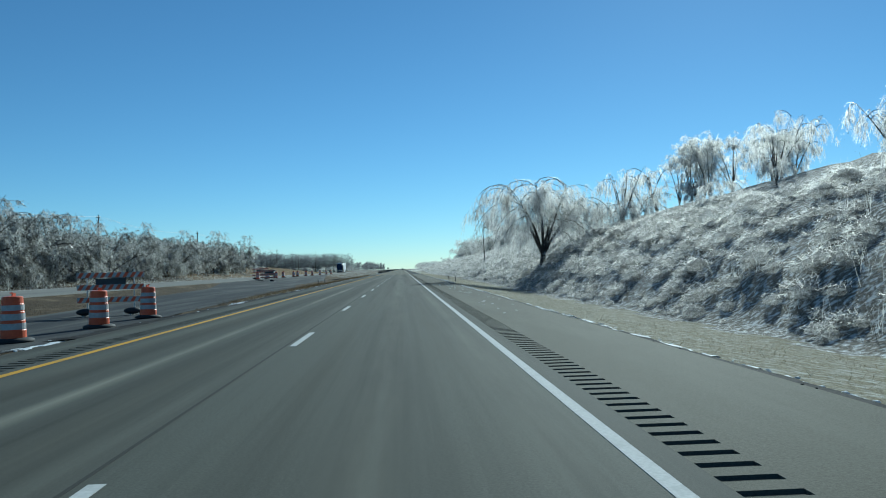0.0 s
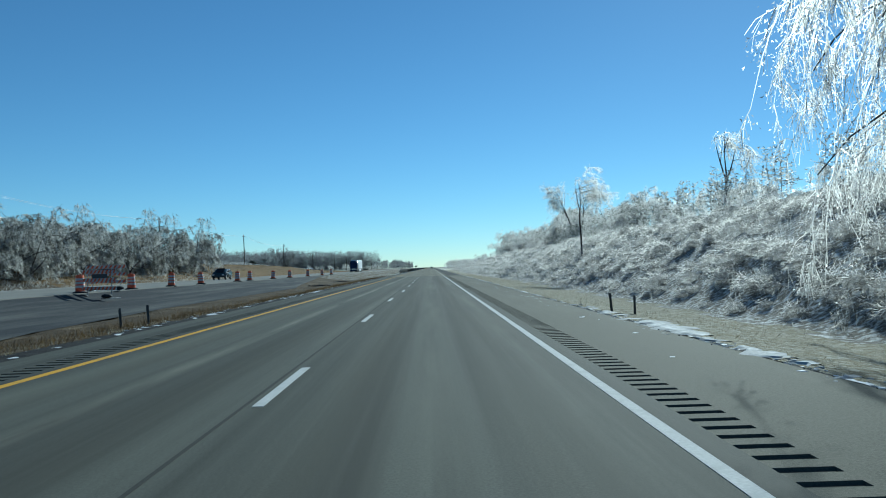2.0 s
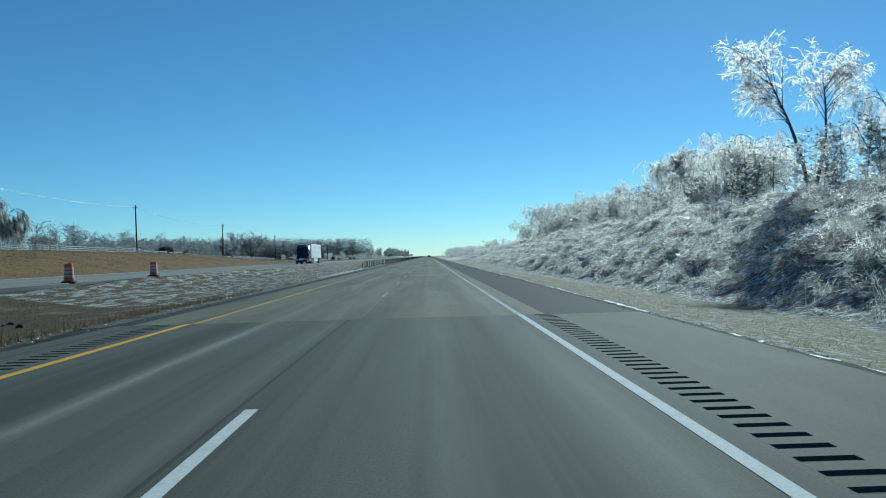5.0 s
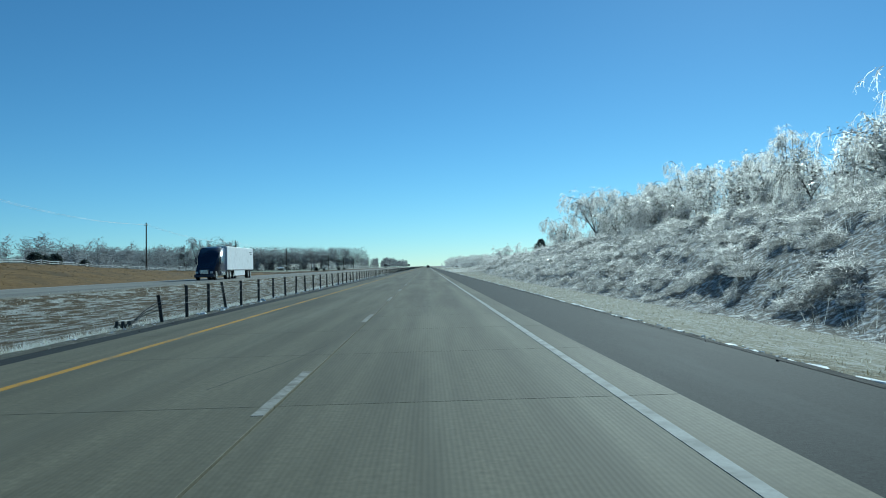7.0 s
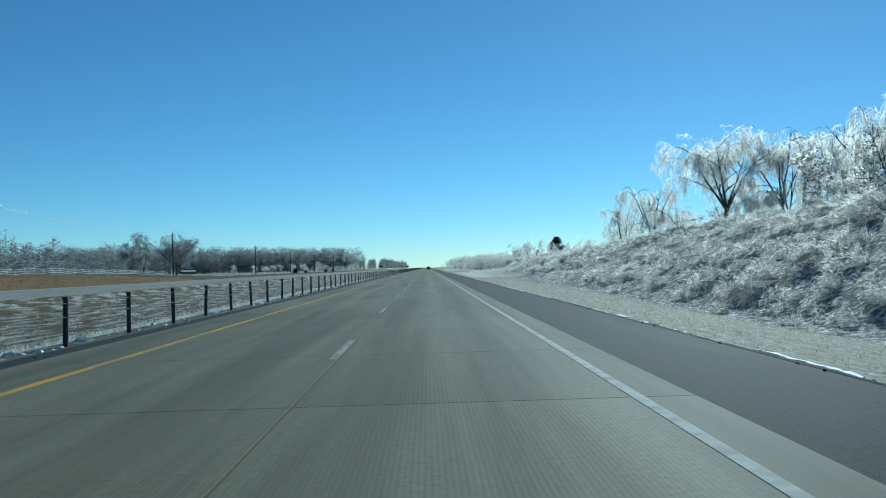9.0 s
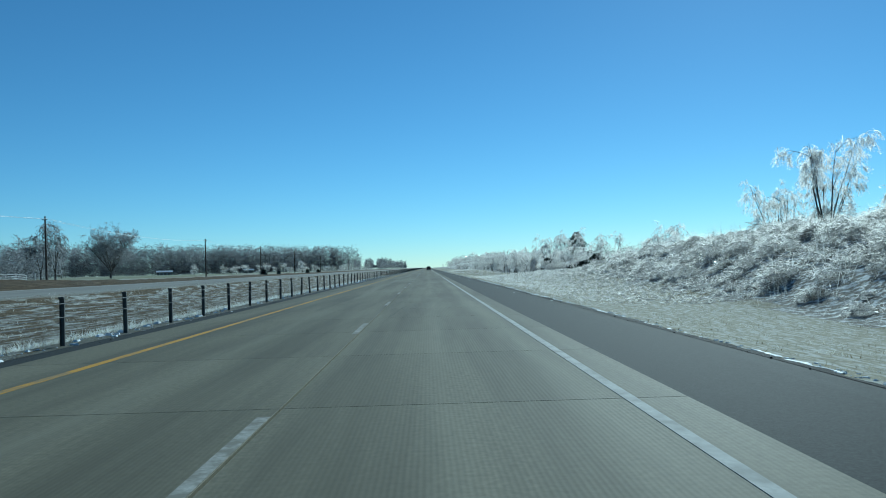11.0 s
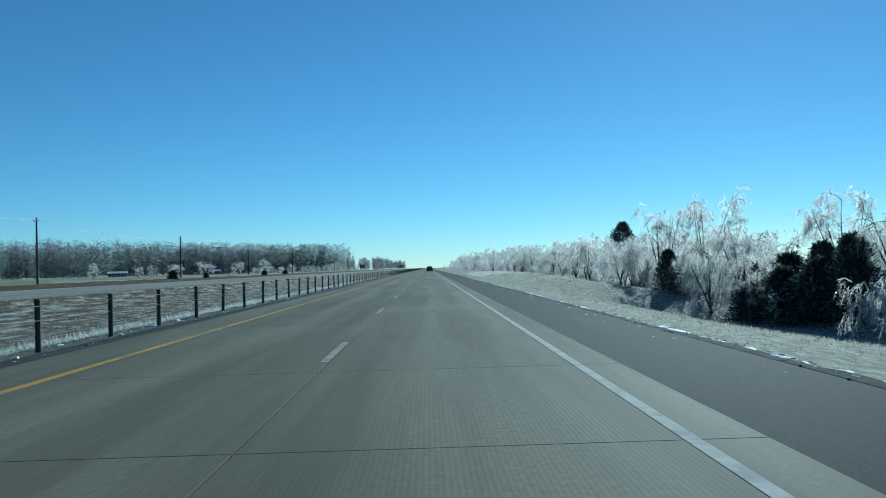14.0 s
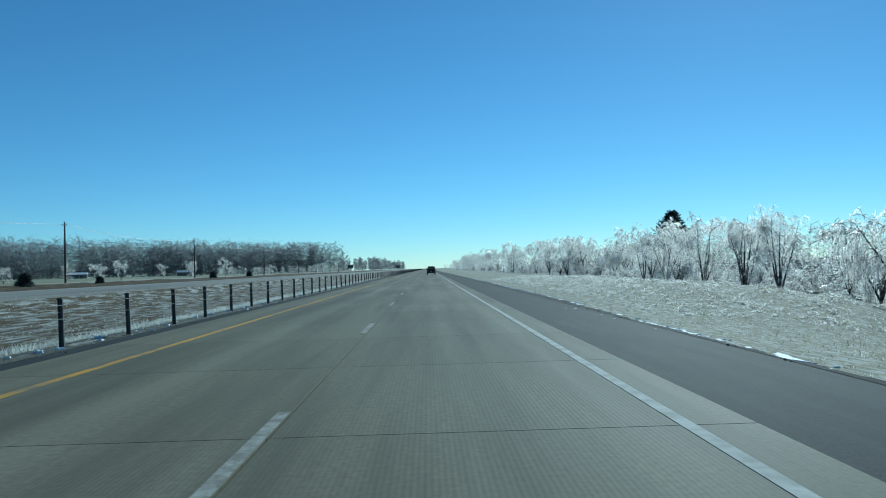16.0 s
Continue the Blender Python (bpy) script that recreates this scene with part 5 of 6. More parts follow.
turf("bank_grass", "ochre dead grass on the bank across", "grass", 10, bank, 4, (.15, .35), (.04, .09), (.2, 1.1), (.2, .9), M_BROWN_GRASS, .3)
weed_left = field_points(g, 1500, -40.5, -35.5, 40, 215)
turf("brush", "dark iced weeds at the foot of the trees", "brush", 11, weed_left, 9, (.4, 1.0), (.03, .06), (.2, 1.1), (.3, 1.3), M_TWIG_GREY, .3)


# ---- crumbs of ice and broken asphalt along the edges ----
def crumbs(name, label, category, seed, places, size, flat, m):
    rng = np.random.default_rng(seed)
    n = len(places)
    a = np.arange(5) * 2 * math.pi / 5
    s = rng.uniform(size[0], size[1], n)
    rad = s[:, None] * rng.uniform(.6, 1.2, (n, 5))
    turn = rng.random(n)[:, None] * 6.283
    bx, by = np.cos(a + turn) * rad, np.sin(a + turn) * rad * rng.uniform(.5, 1.4, n)[:, None]
    z = places[:, 2:3]
    lower = np.stack([places[:, :1] + bx, places[:, 1:2] + by, np.broadcast_to(z - .01, bx.shape)], -1)
    upper = np.stack([places[:, :1] + bx * .6, places[:, 1:2] + by * .6, z + (s * flat)[:, None] * rng.uniform(.5, 1.1, (n, 5))], -1)
    v = np.concatenate([lower, upper], 1).reshape(-1, 3)
    i = np.arange(n)[:, None] * 10
    q = np.concatenate([i + np.array([[k, (k + 1) % 5, 5 + (k + 1) % 5, 5 + k]]) for k in range(5)])
    return tagged(new(name, mesh_of(name, v, [q, i + np.array([[5, 6, 7, 8, 9]])], [m])), label, category, kind="stuff")


def edge_places(rng, n, x0, x1, y0, y1, patch=1.0):
    p = np.stack([rng.uniform(x0, x1, n), rng.uniform(y0, y1, n)], -1)
    w = np.sin(p[:, 1] * .35) + np.sin(p[:, 1] * .13 + 1) + rng.normal(0, .6, n)
    p = p[w > patch - 1.2]
    zz = np.where((p[:, 0] > -5.3) & (p[:, 0] < 6.36), 0.0, land(p[:, 0], p[:, 1]))
    return np.column_stack([p, zz])


def ice_edge(name, label, x, y0, y1, seed, wide, gap, m=M_ICE, flat=None):
    """A thin broken border of ice, of uneven width."""
    rng = np.random.default_rng(seed)
    ys = np.arange(y0, y1, .18)
    n = len(ys)
    drift = .05 * np.sin(ys * .7) + .05 * np.sin(ys * .23 + 1) + np.convolve(rng.normal(0, .1, n), np.ones(3) / 3, "same")
    w = np.clip(wide * (.75 + .6 * np.sin(ys * .41 + 2) * np.sin(ys * .13) + rng.normal(0, .35, n) + np.convolve(rng.normal(0, .9, n), np.ones(3) / 3, "same")), 0, None)
    a, b = x + drift - w * .5, x + drift + w * .5
    z = land(x + drift, ys) if flat is None else np.full(n, flat)
    v = np.stack([np.stack([a, ys, z - .012], -1), np.stack([a * .75 + b * .25, ys, z + .006 + rng.uniform(0, .016, n)], -1), np.stack([a * .25 + b * .75, ys, z + .006 + rng.uniform(0, .016, n)], -1), np.stack([b, ys, z - .012], -1)], 1).reshape(-1, 3)
    i = np.arange(n - 1)
    i = (i[(w[:-1] > gap) & (w[1:] > gap)] * 4)[:, None]
    q = np.concatenate([i + np.array([[k, k + 1, k + 5, k + 4]]) for k in range(3)])
    return tagged(new(name, mesh_of(name, v, [q], [m])), label, "ice", kind="stuff")


ice_edge("edge_ice", "broken border of white ice along the shoulder", 6.72, -8, 240, 31, .14, .07)
ice_edge("edge_ice", "broken border of white ice along the shoulder", 6.72, 240, 640, 32, .12, .06)
ice_edge("edge_ice", "broken border of white ice beside the left shoulder", -5.68, 16, 122, 33, .42, .05)
ice_edge("ice_sheet", "thin sheet of grey ice melting along the shoulder", 6.6, 69, 94, 34, .42, .1, M_WET_ICE, .004)
crumbs("edge_rubble", "crumbled black asphalt along the shoulder's edge", "rubble", 1, edge_places(g, 2500, 6.28, 6.7, -8, 640, -1), (.01, .028), .5, M_CRUMBS)
crumbs("edge_ice", "broken white ice crust along the shoulder's edge", "ice", 2, edge_places(g, 5500, 6.58, 6.95, -8, 640, .4), (.015, .06), .4, M_ICE)
crumbs("edge_rubble", "crumbled black asphalt along the left shoulder", "rubble", 3, edge_places(g, 2500, -6.0, -5.2, 30, 640, -1), (.01, .03), .4, M_CRUMBS)
crumbs("edge_ice", "bits of white ice beside the left shoulder", "ice", 4, edge_places(g, 2600, -6.3, -5.3, 10, 640, .6), (.015, .06), .5, M_ICE)
crumbs("ice_sheet", "thin sheet of white ice melting on the shoulder", "ice", 5, np.column_stack([g.normal(6.42, .14, 220), g.uniform(71, 93, 220), np.zeros(220)]), (.02, .08), .03, M_WET_ICE)
crumbs("ice_sheet", "flakes of thin ice lying on the shoulder", "ice", 6, np.column_stack([g.normal(5.9, .3, 40), g.uniform(40, 130, 40), np.zeros(40)]), (.03, .1), .05, M_ICE)
crumbs("ice_sheet", "flakes of thin ice lying on the shoulder", "ice", 7, np.column_stack([g.normal(6.1, .2, 60), g.uniform(400, 570, 60), np.full(60, -.01)]), (.03, .1), .05, M_ICE)
crumbs("ice_sheet", "flakes of thin ice lying on the shoulder", "ice", 13, np.column_stack([g.normal(5.6, .45, 70), g.uniform(22, 66, 70), np.zeros(70)]), (.03, .11), .05, M_ICE)
crumbs("edge_ice", "lumps of fallen ice in the muddy strip", "ice", 14, np.column_stack([g.normal(-5.85, .2, 420), 262 + 320 * g.random(420), np.full(420, -.02)]), (.04, .15), .45, M_ICE)
crumbs("ice_sheet", "white ice along the edge of the crossing", "ice", 8, np.column_stack([g.normal(-5.72, .07, 260), g.uniform(24, 75, 260), np.full(260, -.05)]), (.03, .11), .08, M_ICE)
crumbs("dirt_heap", "dark clods of turned earth in the median", "earth", 9, np.column_stack([g.normal(-11.6, .4, 110), g.normal(159.5, 1.6, 110), np.full(110, -.5)]), (.05, .16), .8, M_CRUMBS)
crumbs("dirt_heap", "dark clods of turned earth in the median", "earth", 10, np.column_stack([g.normal(-12.5, .5, 110), g.normal(191, 2.0, 110), np.full(110, -.55)]), (.05, .16), .8, M_CRUMBS)


# ---- cable barrier ----
def post_mesh():
    """A rolled channel with a folded lip and a small cap."""
    bm = prism_bm([(-.05, 0), (.05, 0), (.05, .035), (.038, .035), (.038, .012), (-.038, .012), (-.038, .035), (-.05, .035)], 0, 1.32)
    bmesh.ops.rotate(bm, verts=bm.verts, cent=(0, 0, 0), matrix=Matrix.Rotation(math.pi / 2, 3, "X"))
    bmesh.ops.translate(bm, verts=bm.verts, vec=(0, .02, -.3))
    box_bm(-.056, .056, -.045, .03, .985, 1.03, .008, bm)
    return bm_mesh("post", bm, M_POST)


POST = post_mesh()
SPACING, FIRST = 3.272, 0.41 + 3.272 * 80
barrier = thing("cable_barrier", "cable barrier of dark posts and steel cables", "barrier")
# its end: closer posts, the first one broken short; the line flares out a little
def barrier_x(y):
    return -5.70 - .22 * min(max((306 - y) / 24, 0), 1)


for x, y, lean_x, sink in ((-5.98, 259.5, -6, .24), (-5.95, 261.65, 0, .02), (-5.93, 264.0, 1, .02), (-5.92, 266.3, -8, 0)):
    part("post", POST, barrier, m=pose(x, y, land_at(x, y) - sink, 1, lean_x, 2))
for k in range(2, 215):
    y = FIRST + SPACING * k
    part("post", POST, barrier, m=pose(barrier_x(y) + R.gauss(0, .02), y, land_at(-5.7, y) - .02, R.gauss(0, 1.5), R.gauss(0, 1.2), R.gauss(0, 3)))
rng = np.random.default_rng(3)
ys = np.arange(259.5, FIRST + SPACING * 215, SPACING / 2)
xs = np.array([barrier_x(y) for y in ys])
droop = .3 * np.clip((266 - ys) / 6.5, 0, 1)
for hgt, dx in ((.53, -.05), (.66, .05), (.79, -.05), (.93, .05)):
    line = np.stack([xs + dx, ys, hgt - .08 - droop * hgt + np.where(np.arange(len(ys)) % 2, -.012, 0)], -1)[None]
    part("cable", gathered("cable", [tubes(line, np.array([.008]), np.array([.008]), 5)], M_CABLE), barrier)
for hgt in (.36, .48, .6):
    ends = np.array([[[-5.95, 259.5, hgt], [-6.4, 259.3, hgt * .55], [-6.85, 259.2, -.08]]])
    part("cable", gathered("cable", [tubes(ends, np.array([.012]), np.array([.012]), 5)], M_CABLE), barrier)
bm = box_bm(-7.15, -6.65, 258.9, 259.5, -.3, -.03, .03)
for k in range(3):
    box_bm(-7.1 + .17 * k, -7.0 + .17 * k, 258.85, 259.4, -.06, .06, .015, bm)
part("anchor", bm_mesh("anchor", bm, M_POST), barrier, "dark steel anchor that holds the cable ends")
far_posts = []
for k in range(215, 420, 1):
    y = FIRST + SPACING * k
    far_posts.append(np.array([[[-5.70, y, -.2], [-5.70, y, .95]]]))
fp = np.concatenate(far_posts)
tagged(part("posts_beyond", gathered("posts_beyond", [tubes(fp, np.full(len(fp), .05), np.full(len(fp), .05), 4)], M_POST, False), barrier), kind="stuff")


# ---- work-zone barrels and barricades ----
def make_barrel():
    ob = thing("traffic_barrel", "orange and white banded plastic traffic barrel", "traffic barrel", group="traffic barrels")
    levels = [(.0, .275), (.2, .272), (.215, .262), (.42, .258), (.435, .25), (.62, .246), (.635, .238), (.8, .235), (.815, .228), (.96, .222)]
    part("base", bm_mesh("base", lathe_bm([(.42, .0), (.44, .02), (.43, .06), (.33, .1), (.30, .11)], 20), M_RUBBER, True), ob, "black rubber base ring")
    part("body", bm_mesh("body", lathe_bm([(.285, .08), (.285, .1)] + [(r, z + .08) for z, r in levels] + [(.2, 1.06), (.08, 1.07)], 24), M_ORANGE), ob)
    for z0, r0, z1, r1 in ((.30, .2625, .45, .26), (.52, .253, .67, .249), (.74, .2405, .87, .238)):
        part("band", bm_mesh("band", lathe_bm([(r0 - .02, z0), (r0 + .004, z0 + .004), (r1 + .004, z1 - .004), (r1 - .02, z1)], 24), M_WHITE_TAPE), ob, "white reflective band")
    handle = bmesh.new()
    for a, b in (((-.1, 0), (-.08, .06)), ((-.08, .06), (.08, .06)), ((.08, .06), (.1, 0))):
        lo, hi = sorted((a[0], b[0])), sorted((a[1], b[1]))
        box_bm(lo[0] - .012, hi[0] + .012, -.015, .015, 1.065 + lo[1] - .012, 1.065 + hi[1] + .012, .004, handle)
    part("handle", bm_mesh("handle", handle, M_ORANGE), ob)
    return ob


barrel = make_barrel()
BARRELS = [(-6.95, 18.4), (-6.65, 22.66), (-6.7, 27.1), (-18.9, 113.4), (-18.9, 121.2), (-18.8, 129.1), (-18.8, 137.0), (-18.8, 150.0), (-18.9, 156.0), (-18.8, 168.6), (-18.8, 180.4), (-18.7, 196.2), (-18.7, 213.0), (-18.7, 226.5)]
for k, (x, y) in enumerate(BARRELS):
    z = land_at(x, y) + .02 if x > -18.4 else .4
    m = pose(x, y, z, R.gauss(0, 1.5), R.gauss(0, 1.5), R.uniform(0, 360))
    if k == 0:
        barrel.matrix_basis = m
    else:
        copy_thing(barrel, m)


def rail_meshes(width, h=.2, stripes=9):
    """A striped board: the white board and the slanting orange stripes 2 mm proud of it."""
    board = bm_mesh("board", box_bm(-width / 2, width / 2, -.012, .012, 0, h, .004), M_WHITE_TAPE)
    bm = bmesh.new()
    step = width / stripes
    for k in range(stripes):
        x = -width / 2 + step * k + .02
        quad = [(x, .004), (x + step * .5, .004), (min(x + step * .5 + h * .6, width / 2 - .01), h - .004), (min(x + h * .6, width / 2 - .02), h - .004)]
        for s in (-.0155, .0155):
            a = [bm.verts.new((px, s, pz)) for px, pz in quad]
            b = [bm.verts.new((px, s * .8, pz)) for px, pz in quad]
            bm.faces.new(a)
            bm.faces.new(b[::-1])
            for i in range(4):
                bm.faces.new((a[i], a[(i + 1) % 4], b[(i + 1) % 4], b[i]))
    return board, bm_mesh("stripes", bm, M_ORANGE)


def make_barricade():
    ob = thing("barricade", "three-rail orange and white striped road barricade", "barricade", group="barricades")
    board, stripes = rail_meshes(2.45)
    for z in (.5, .98, 1.45):
        b = part("rail", board, ob, "orange and white striped board", pose(0, 0, z))
        part("stripes", stripes, b)
    for x in (-.85, .85):
        bm = box_bm(x - .022, x + .022, .015, .06, .03, 1.75, .004)
        part("upright", bm_mesh("upright", bm, M_STEEL), ob)
        part("foot", bm_mesh("foot", box_bm(x - .03, x + .03, -.75, .75, 0, .05, .006), M_STEEL), ob)
        bag = bmesh.new()
        bmesh.ops.create_uvsphere(bag, u_segments=12, v_segments=7, radius=.3)
        bmesh.ops.scale(bag, vec=(1.1, .8, .45), verts=bag.verts)
        bmesh.ops.translate(bag, vec=(x, -.35, .16), verts=bag.verts)
        part("sandbag", bm_mesh("sandbag", bag, M_RUBBER, True), ob, "slumped black sandbag")
    part("sign", bm_mesh("sign", box_bm(-.55, .55, .02, .04, 1.12, 1.42, .006), M_SIGN), ob, "dark sign panel between the rails")
    return ob


barricade = make_barricade()
barricade.matrix_basis = pose(-9.2, 30.5, land_at(-9.2, 30.5) + .02, 0, 0, 8)
copy_thing(barricade, pose(-17.2, 112, land_at(-17.2, 112) + .02, 0, 0, -20))
copy_thing(barricade, pose(-19.3, 118, land_at(-19.3, 118) + .02, 0, 0, 10))


# ---- reflector posts ----
def make_marker():
    ob = thing("marker_post", "short dark steel marker post in the verge", "marker post", group="marker posts")
    bm = prism_bm([(-.04, 0), (.04, 0), (.03, .02), (-.03, .02)], 0, .92)
    bmesh.ops.rotate(bm, verts=bm.verts, cent=(0, 0, 0), matrix=Matrix.Rotation(math.pi / 2, 3, "X"))
    bmesh.ops.translate(bm, verts=bm.verts, vec=(0, 0, -.3))
    part("post", bm_mesh("post", bm, M_POST), ob)
    part("reflector", bm_mesh("reflector", box_bm(-.04, .04, -.03, -.018, .44, .58, .004), M_SIGN), ob)
    return ob


marker = make_marker()
for k, (x, y) in enumerate(((7.6, 92.4), (8.4, 92.6), (-7.85, 91.6), (-7.1, 91.9))):
    m = pose(x, y, land_at(x, y), R.gauss(0, 2), R.gauss(0, 3), 0)
    if k == 0:
        marker.matrix_basis = m
    else:
        copy_thing(marker, m)


# ---- power poles and wires ----
def make_pole():
    ob = thing("utility_pole", "weathered wooden utility pole with a short crossarm", "utility pole", group="utility poles")
    part("shaft", gathered("shaft", [tubes(np.array([[[0, 0, -.5], [0, 0, 6], [0, 0, 11.6]]]), np.array([.2]), np.array([.13]), 10)], M_WOOD_POLE), ob)
    part("crossarm", bm_mesh("crossarm", box_bm(-.5, .5, -.22, -.1, 10.95, 11.06, .01), M_WOOD_POLE), ob)
    for x in (-.42, 0, .42):
        part("insulator", bm_mesh("insulator", lathe_bm([(.03, 11.05), (.07, 11.09), (.05, 11.16), (.06, 11.2), (.02, 11.25)], 8, None, (x, -.16)), M_STEEL), ob)
    return ob


pole = make_pole()
PX, PYS = -66.0, [95, 178, 262, 350, 425, 513, 612, 690, 770, 865, 950, 1040, 1130]
for k, y in enumerate(PYS):
    m = pose(PX, y, land_at(PX, y), 0, R.gauss(0, .7), 0)
    if k == 0:
        pole.matrix_basis = m
    else:
        copy_thing(pole, m)
for a, b in zip(PYS, PYS[1:]):
    za, zb = land_at(PX, a) + 11.2, land_at(PX, b) + 11.2
    for dx in (-.42, .42):
        f = np.linspace(0, 1, 13)
        line = np.stack([np.full(13, PX + dx), a + (b - a) * f, za + (zb - za) * f - 4 * 1.3 * f * (1 - f)], -1)[None]
        tagged(new("power_line", gathered("power_line", [tubes(line, np.array([.018]), np.array([.018]), 4)], M_WIRE)), "iced overhead power line between two poles", "power line", "power lines")


# ---- rail fence along the field across ----
def make_fence(x, y0, y1, step):
    ob = thing("rail_fence", "low wooden rail fence white with ice beside a field", "fence")
    post = bm_mesh("fence_post", box_bm(-.06, .06, -.06, .06, -.4, 1.15, .012), M_ICED_WOOD)
    ys = np.arange(y0, y1, step)
    zs = [land_at(x, y) for y in ys]
    for y, z in zip(ys, zs):
        part("post", post, ob, m=pose(x + R.gauss(0, .03), y, z, R.gauss(0, 1.5), R.gauss(0, 1.5), 0))
    for k in range(0, len(ys) - 2, 2):
        for h in (.35, .7, 1.05):
            rail = np.array([[[x + .08, ys[k] - .1, zs[k] + h], [x + .08, ys[k + 1], zs[k + 1] + h - .02], [x + .08, ys[k + 2] + .1, zs[k + 2] + h]]])
            part("rail", gathered("rail", [tubes(rail, np.array([.05]), np.array([.05]), 4)], M_ICED_WOOD), ob)
    return ob


make_fence(-64.0, 268, 506, 3.0)


# ---- vehicles ----
def wheel_parts(parent, x, y, r, w):
    t = bmesh.new()
    lathe_bm([(r * .6, -w / 2), (r * .92, -w / 2), (r, -w * .35), (r, w * .35), (r * .92, w / 2), (r * .6, w / 2)], 20, t)
    bmesh.ops.rotate(t, verts=t.verts, cent=(0, 0, 0), matrix=Matrix.Rotation(math.pi / 2, 3, "Y"))
    wheel = part("wheel", bm_mesh("wheel", t, M_RUBBER, True), parent, m=pose(x, y, r))
    rim = bmesh.new()
    lathe_bm([(r * .58, -w * .52), (r * .5, -w * .4), (r * .2, -w * .3), (r * .2, w * .3), (r * .5, w * .4), (r * .58, w * .52)], 14, rim)
    bmesh.ops.rotate(rim, verts=rim.verts, cent=(0, 0, 0), matrix=Matrix.Rotation(math.pi / 2, 3, "Y"))
    part("rim", bm_mesh("rim", rim, M_CHROME), wheel)


def side_body(outline, half, tuck, bevel):
    """A car body: its side outline of (y, z) pairs, narrower above the waist."""
    bm = bmesh.new()
    rows = []
    for s in (-1, 1):
        rows.append([bm.verts.new((s * (half - tuck * max(0, z - .95) * 1.0), y, z)) for y, z in outline])
    bm.faces.new(rows[0])
    bm.faces.new(rows[1][::-1])
    for i in range(len(outline)):
        j = (i + 1) % len(outline)
        bm.faces.new((rows[0][i], rows[0][j], rows[1][j], rows[1][i]))
    bmesh.ops.bevel(bm, geom=list(bm.edges), offset=bevel, segments=2, affect="EDGES")
    return bm


def make_car(name, label, category, paint_m, length, height, suv):
    """A car that heads along +y."""
    ob = thing(name, label, category)
    h, L = height, length / 2
    body = [(-L, .45), (-L + .05, .32), (L - .05, .32), (L, .5), (L - .02, .78), (L - 1.05, .98), (L - 1.75, h - .06), (L - 2.3, h), (-L + (.35 if suv else .7), h - .02), (-L + .04, 1.02), (-L, .8)]
    part("body", bm_mesh("body", side_body(body, .91, .28, .06), paint_m, True), ob)
    top = h - .12
    part("rear_window", bm_mesh("rear_window", box_bm(-.62, .62, -L + .0 + (.12 if suv else .3), -L + .16 + (.12 if suv else .3), 1.08, top, .02), M_GLASS), ob, "dark rear window",
         pose(0, -.04, 0))
    wind = prism_bm([(-.6, 0), (.6, 0), (.52, .74), (-.52, .74)], -.02, .02)
    part("windscreen", bm_mesh("windscreen", wind, M_GLASS), ob, "dark windscreen", pose(0, L - 1.08, 1.03, 40, 0, 0))
    for s in (-1, 1):
        pane = prism_bm([(-1.1, 0), (.95, 0), (.45, top - 1.02), (-.9, top - 1.02)], -.01, .01)
        part("side_window", bm_mesh("side_window", pane, M_GLASS), ob, "dark side window", pose(s * (.885 - .02), -.25, 1.02, 0, 0, 90) @ pose(0, 0, 0, s * 14, 0, 0))
        part("tail_lamp", bm_mesh("tail_lamp", box_bm(s * .78 - .09, s * .78 + .09, -L - .015, -L + .08, .78, 1.05, .015), M_TAIL), ob, "red tail lamp")
        part("headlight", bm_mesh("headlight", box_bm(s * .68 - .16, s * .68 + .16, L - .1, L + .012, .62, .76, .02), M_LAMP), ob, "clear headlight")
        part("mirror", bm_mesh("mirror", box_bm(s * 1.0 - .1, s * 1.0 + .1, L - 1.75, L - 1.62, 1.0, 1.15, .03), paint_m), ob)
        for y in (L - .85, -L + .8):
            wheel_parts(ob, s * .8, y, .34, .22)
    part("bumper", bm_mesh("bumper", box_bm(-.86, .86, -L - .04, -L + .12, .38, .62, .04), M_RUBBER), ob, "black rear bumper")
    part("number_plate", bm_mesh("number_plate", box_bm(-.16, .16, -L - .052, -L - .03, .66, .78, .003), M_WHITE_TAPE), ob, "plain pale plate")
    return ob


lead = make_car("suv", "dark sport utility vehicle driving ahead in the lane", "car", M_BLACK_PAINT, 4.7, 1.75, True)
lead.matrix_basis = pose(2.2, 708, .0, 0, 0, 0)
hatch = make_car("hatchback", "dark teal hatchback on the opposite carriageway", "car", M_TEAL_PAINT, 4.2, 1.5, False)
hatch.matrix_basis = pose(-27.4, 176, .4, 0, 0, 180)


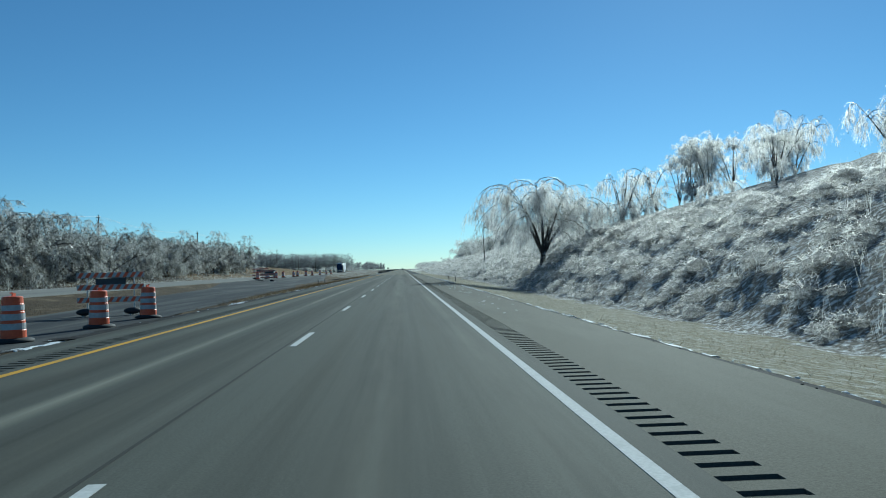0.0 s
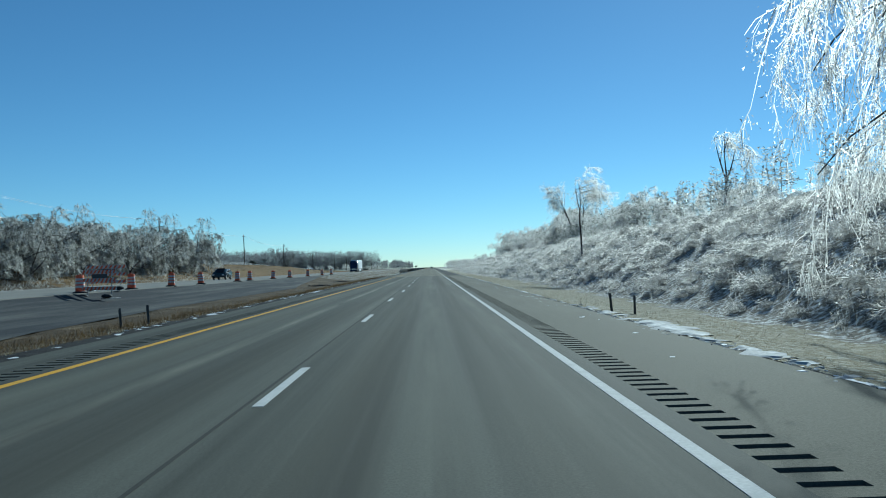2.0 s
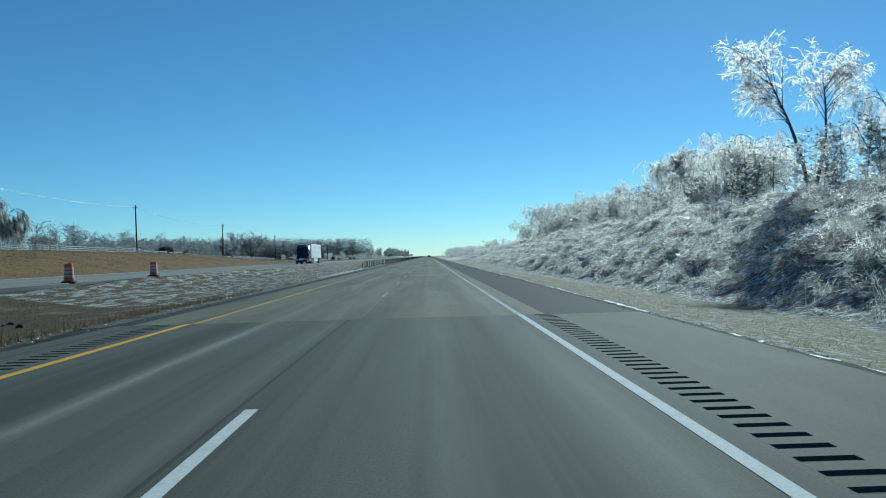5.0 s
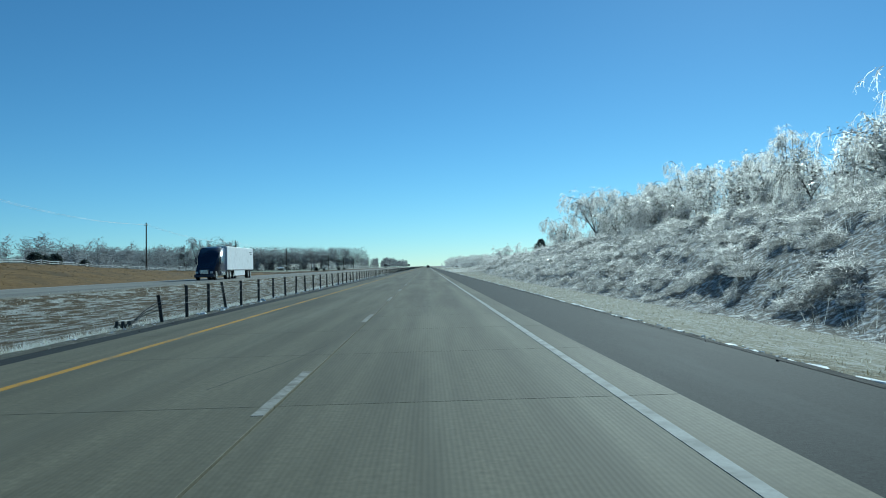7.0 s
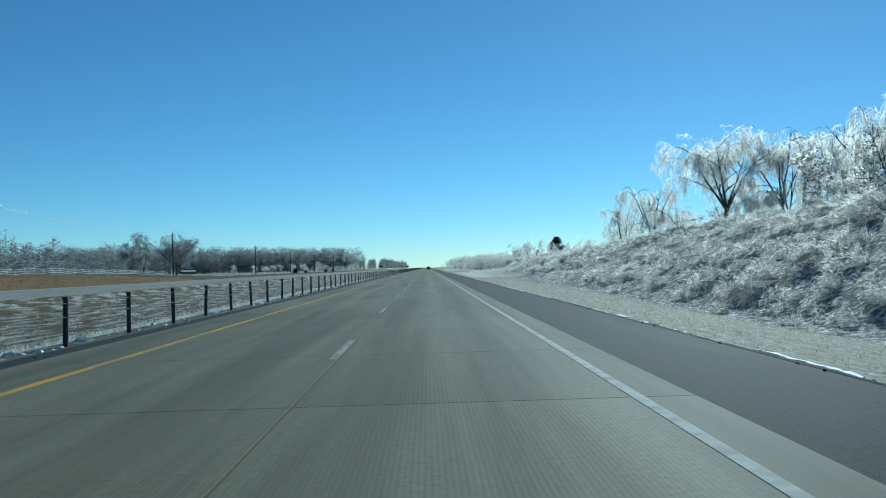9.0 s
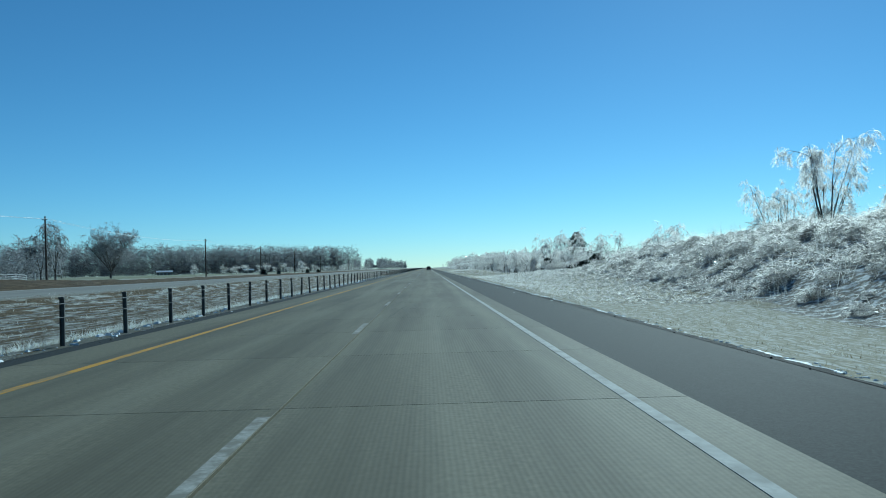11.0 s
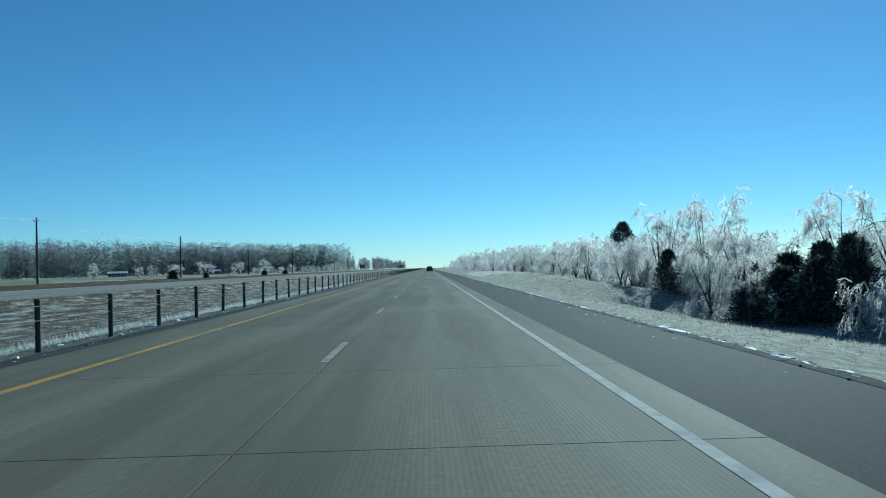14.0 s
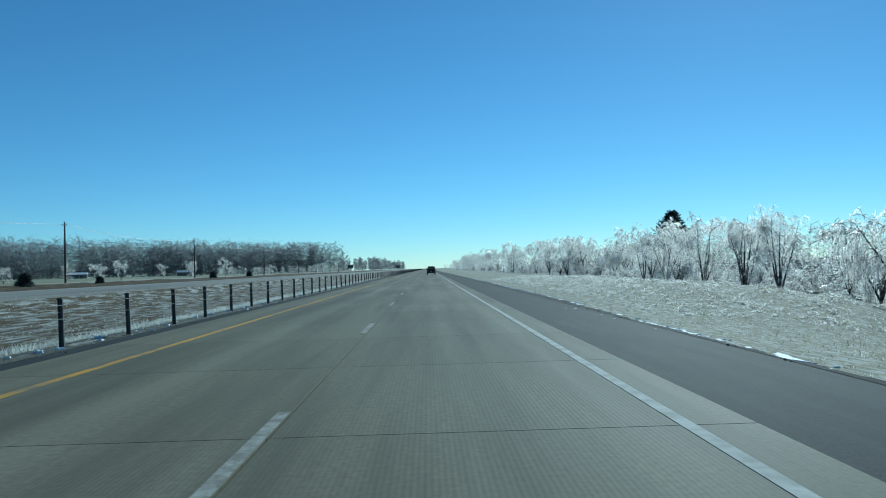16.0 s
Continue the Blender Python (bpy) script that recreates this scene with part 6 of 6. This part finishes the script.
def make_truck():
    """A tractor and box trailer that head along -y, the front at y = 0."""
    ob = thing("semi_truck", "dark blue semi truck pulling a white box trailer", "truck")
    cab = [(0, .5), (.05, 1.3), (1.15, 1.78), (1.8, 2.75), (2.15, 3.25), (3.1, 3.9), (5.2, 4.0), (5.2, .75), (.9, .45)]
    bm = bmesh.new()
    rows = [[bm.verts.new((s * (1.22 if y > 1.2 else 1.02), y, z)) for y, z in cab] for s in (-1, 1)]
    bm.faces.new(rows[0])
    bm.faces.new(rows[1][::-1])
    for i in range(len(cab)):
        j = (i + 1) % len(cab)
        bm.faces.new((rows[0][i], rows[0][j], rows[1][j], rows[1][i]))
    bmesh.ops.bevel(bm, geom=list(bm.edges), offset=.09, segments=2, affect="EDGES")
    part("cab", bm_mesh("cab", bm, M_NAVY, True), ob)
    part("windscreen", bm_mesh("windscreen", prism_bm([(-1.02, 0), (1.02, 0), (.98, 1.05), (-.98, 1.05)], -.015, .015), M_GLASS), ob, "dark windscreen", pose(0, 1.38, 1.85, 0, 0, 0) @ pose(0, 0, 0, -32))
    part("grille", bm_mesh("grille", box_bm(-.5, .5, -.03, .06, .72, 1.22, .03), M_CHROME), ob, "bright grille")
    part("bumper", bm_mesh("bumper", box_bm(-1.15, 1.15, -.1, .25, .35, .68, .05), M_NAVY), ob)
    for s in (-1, 1):
        part("headlight", bm_mesh("headlight", box_bm(s * .85 - .16, s * .85 + .16, -.02, .12, .78, 1.02, .03), M_LAMP), ob, "clear headlight")
        part("side_window", bm_mesh("side_window", box_bm(s * 1.225 - .01, s * 1.225 + .01, 2.25, 3.15, 1.95, 2.6, .008), M_GLASS), ob, "dark side window")
        part("mirror", bm_mesh("mirror", box_bm(s * 1.45 - .07, s * 1.45 + .07, 1.75, 1.9, 1.9, 2.7, .03), M_NAVY), ob)
        part("fuel_tank", bm_mesh("fuel_tank", box_bm(s * .95 - .28, s * .95 + .28, 3.1, 4.9, .45, 1.0, .12), M_CHROME), ob, "bright fuel tank")
        part("side_skirt", bm_mesh("side_skirt", box_bm(s * 1.22 - .02, s * 1.22 + .02, 9.2, 15.0, .4, 1.1, .01), M_TRAILER), ob, "white trailer skirt")
        for y in (1.05, 5.9, 7.2, 17.0, 18.3):
            wheel_parts(ob, s * 1.02, y, .51, .42 if y > 3 else .3)
    part("chassis", bm_mesh("chassis", box_bm(-.45, .45, .8, 8.2, .6, .95, .02), M_RUBBER), ob)
    trailer = part("trailer", bm_mesh("trailer", box_bm(-1.29, 1.29, 5.55, 19.9, 1.12, 4.1, .04), M_TRAILER), ob, "white box trailer")
    for s in (-1, 1):
        part("rail", bm_mesh("rail", box_bm(s * 1.292 - .012, s * 1.292 + .012, 5.6, 19.85, 1.12, 1.24, .004), M_ROOF), trailer, "grey bottom rail")
        for y0, y1, z in ((17.6, 19.2, 3.45), (17.9, 19.0, 3.2)):
            part("lettering_bar", bm_mesh("lettering_bar", box_bm(s * 1.292 - .004, s * 1.292 + .004, y0, y1, z, z + .12), M_SIGN), trailer, "dark bar of small lettering")
    part("underframe", bm_mesh("underframe", box_bm(-.6, .6, 9, 19.8, .75, 1.1, .02), M_RUBBER), ob)
    return ob


truck = make_truck()
truck.matrix_basis = pose(-24.4, 328, .4, 0, 0, 0)


# ---- farm building and signs ----
barn = thing("barn", "long low grey-brown farm building with a frosted roof", "building", pose(-227, 1052, land_at(-227, 1052), 0, 0, 20))
part("wall", bm_mesh("wall", box_bm(-6.5, 6.5, -3.5, 3.5, -.3, 2.7, .03), M_BARN), barn)
part("roof", bm_mesh("roof", prism_bm([(-3.9, 2.7), (3.9, 2.7), (0, 4.1)], -6.8, 6.8), M_FROST_ROOF), barn, "pitched metal roof white with frost", pose(0, 0, 0, 0, 0, 90))
for x in (-4, -1, 2, 5):
    part("door", bm_mesh("door", box_bm(x - .45, x + .45, -3.53, -3.5, 0, 1.9, .01), M_ROOF), barn, "grey door")
barn2 = thing("shed", "small grey-brown shed with frosted roof among bushes", "building", pose(-146, 1016, land_at(-146, 1016), 0, 0, 12))
part("wall", bm_mesh("wall", box_bm(-4, 4, -2.5, 2.5, -.3, 2.4, .03), M_BARN), barn2)
part("roof", bm_mesh("roof", prism_bm([(-2.8, 2.4), (2.8, 2.4), (0, 3.6)], -4.2, 4.2), M_FROST_ROOF), barn2, "pitched roof white with frost", pose(0, 0, 0, 0, 0, 90))
for x, y, zz in ((-16.5, 1010, 0), (-34, 900, .3)):
    sign = thing("road_sign", "road sign seen from behind on a steel post", "sign", pose(x, y, zz - .1), group="road signs")
    part("post", bm_mesh("post", box_bm(-.05, .05, -.05, .05, -.3, 3.2, .005), M_STEEL), sign)
    part("panel", bm_mesh("panel", box_bm(-1.3, 1.3, -.02, .02, 2.0, 3.6, .01), M_SIGN), sign)


# ---- concrete slabs of the lanes, laid one by one ----
SLAB = 4.57
slab_bed = tagged(new("road", slab_mesh("concrete_bed", -4.94, 4.22, JOIN, ROAD_END, -.3, -.03, M_GROOVE, 60)), "worn concrete highway lanes with combed grooves and joints", "road", kind="structure")


def slab_piece(x0, x1, length):
    return bm_mesh("slab", box_bm(x0, x1, .006, length - .006, -.2, 0, .003), M_CONCRETE)


slab_left, slab_right = slab_piece(-4.95, .128, SLAB), slab_piece(.158, 4.23, SLAB)
first = 500.69 - SLAB * math.floor((500.69 - JOIN) / SLAB)
if first - JOIN > .05:
    for me in (slab_piece(-4.95, .128, first - JOIN), slab_piece(.158, 4.23, first - JOIN)):
        part("slab", me, slab_bed, m=pose(0, JOIN, 0))
count = 112
for k in range(count):
    for me in (slab_left, slab_right):
        part("slab", me, slab_bed, m=pose(0, first + SLAB * k, 0))
rest = first + SLAB * count
part("slab_rest", slab_mesh("slab_rest", -4.95, 4.23, rest, ROAD_END, -.2, 0, M_CONCRETE, 60), slab_bed)["kind"] = "stuff"
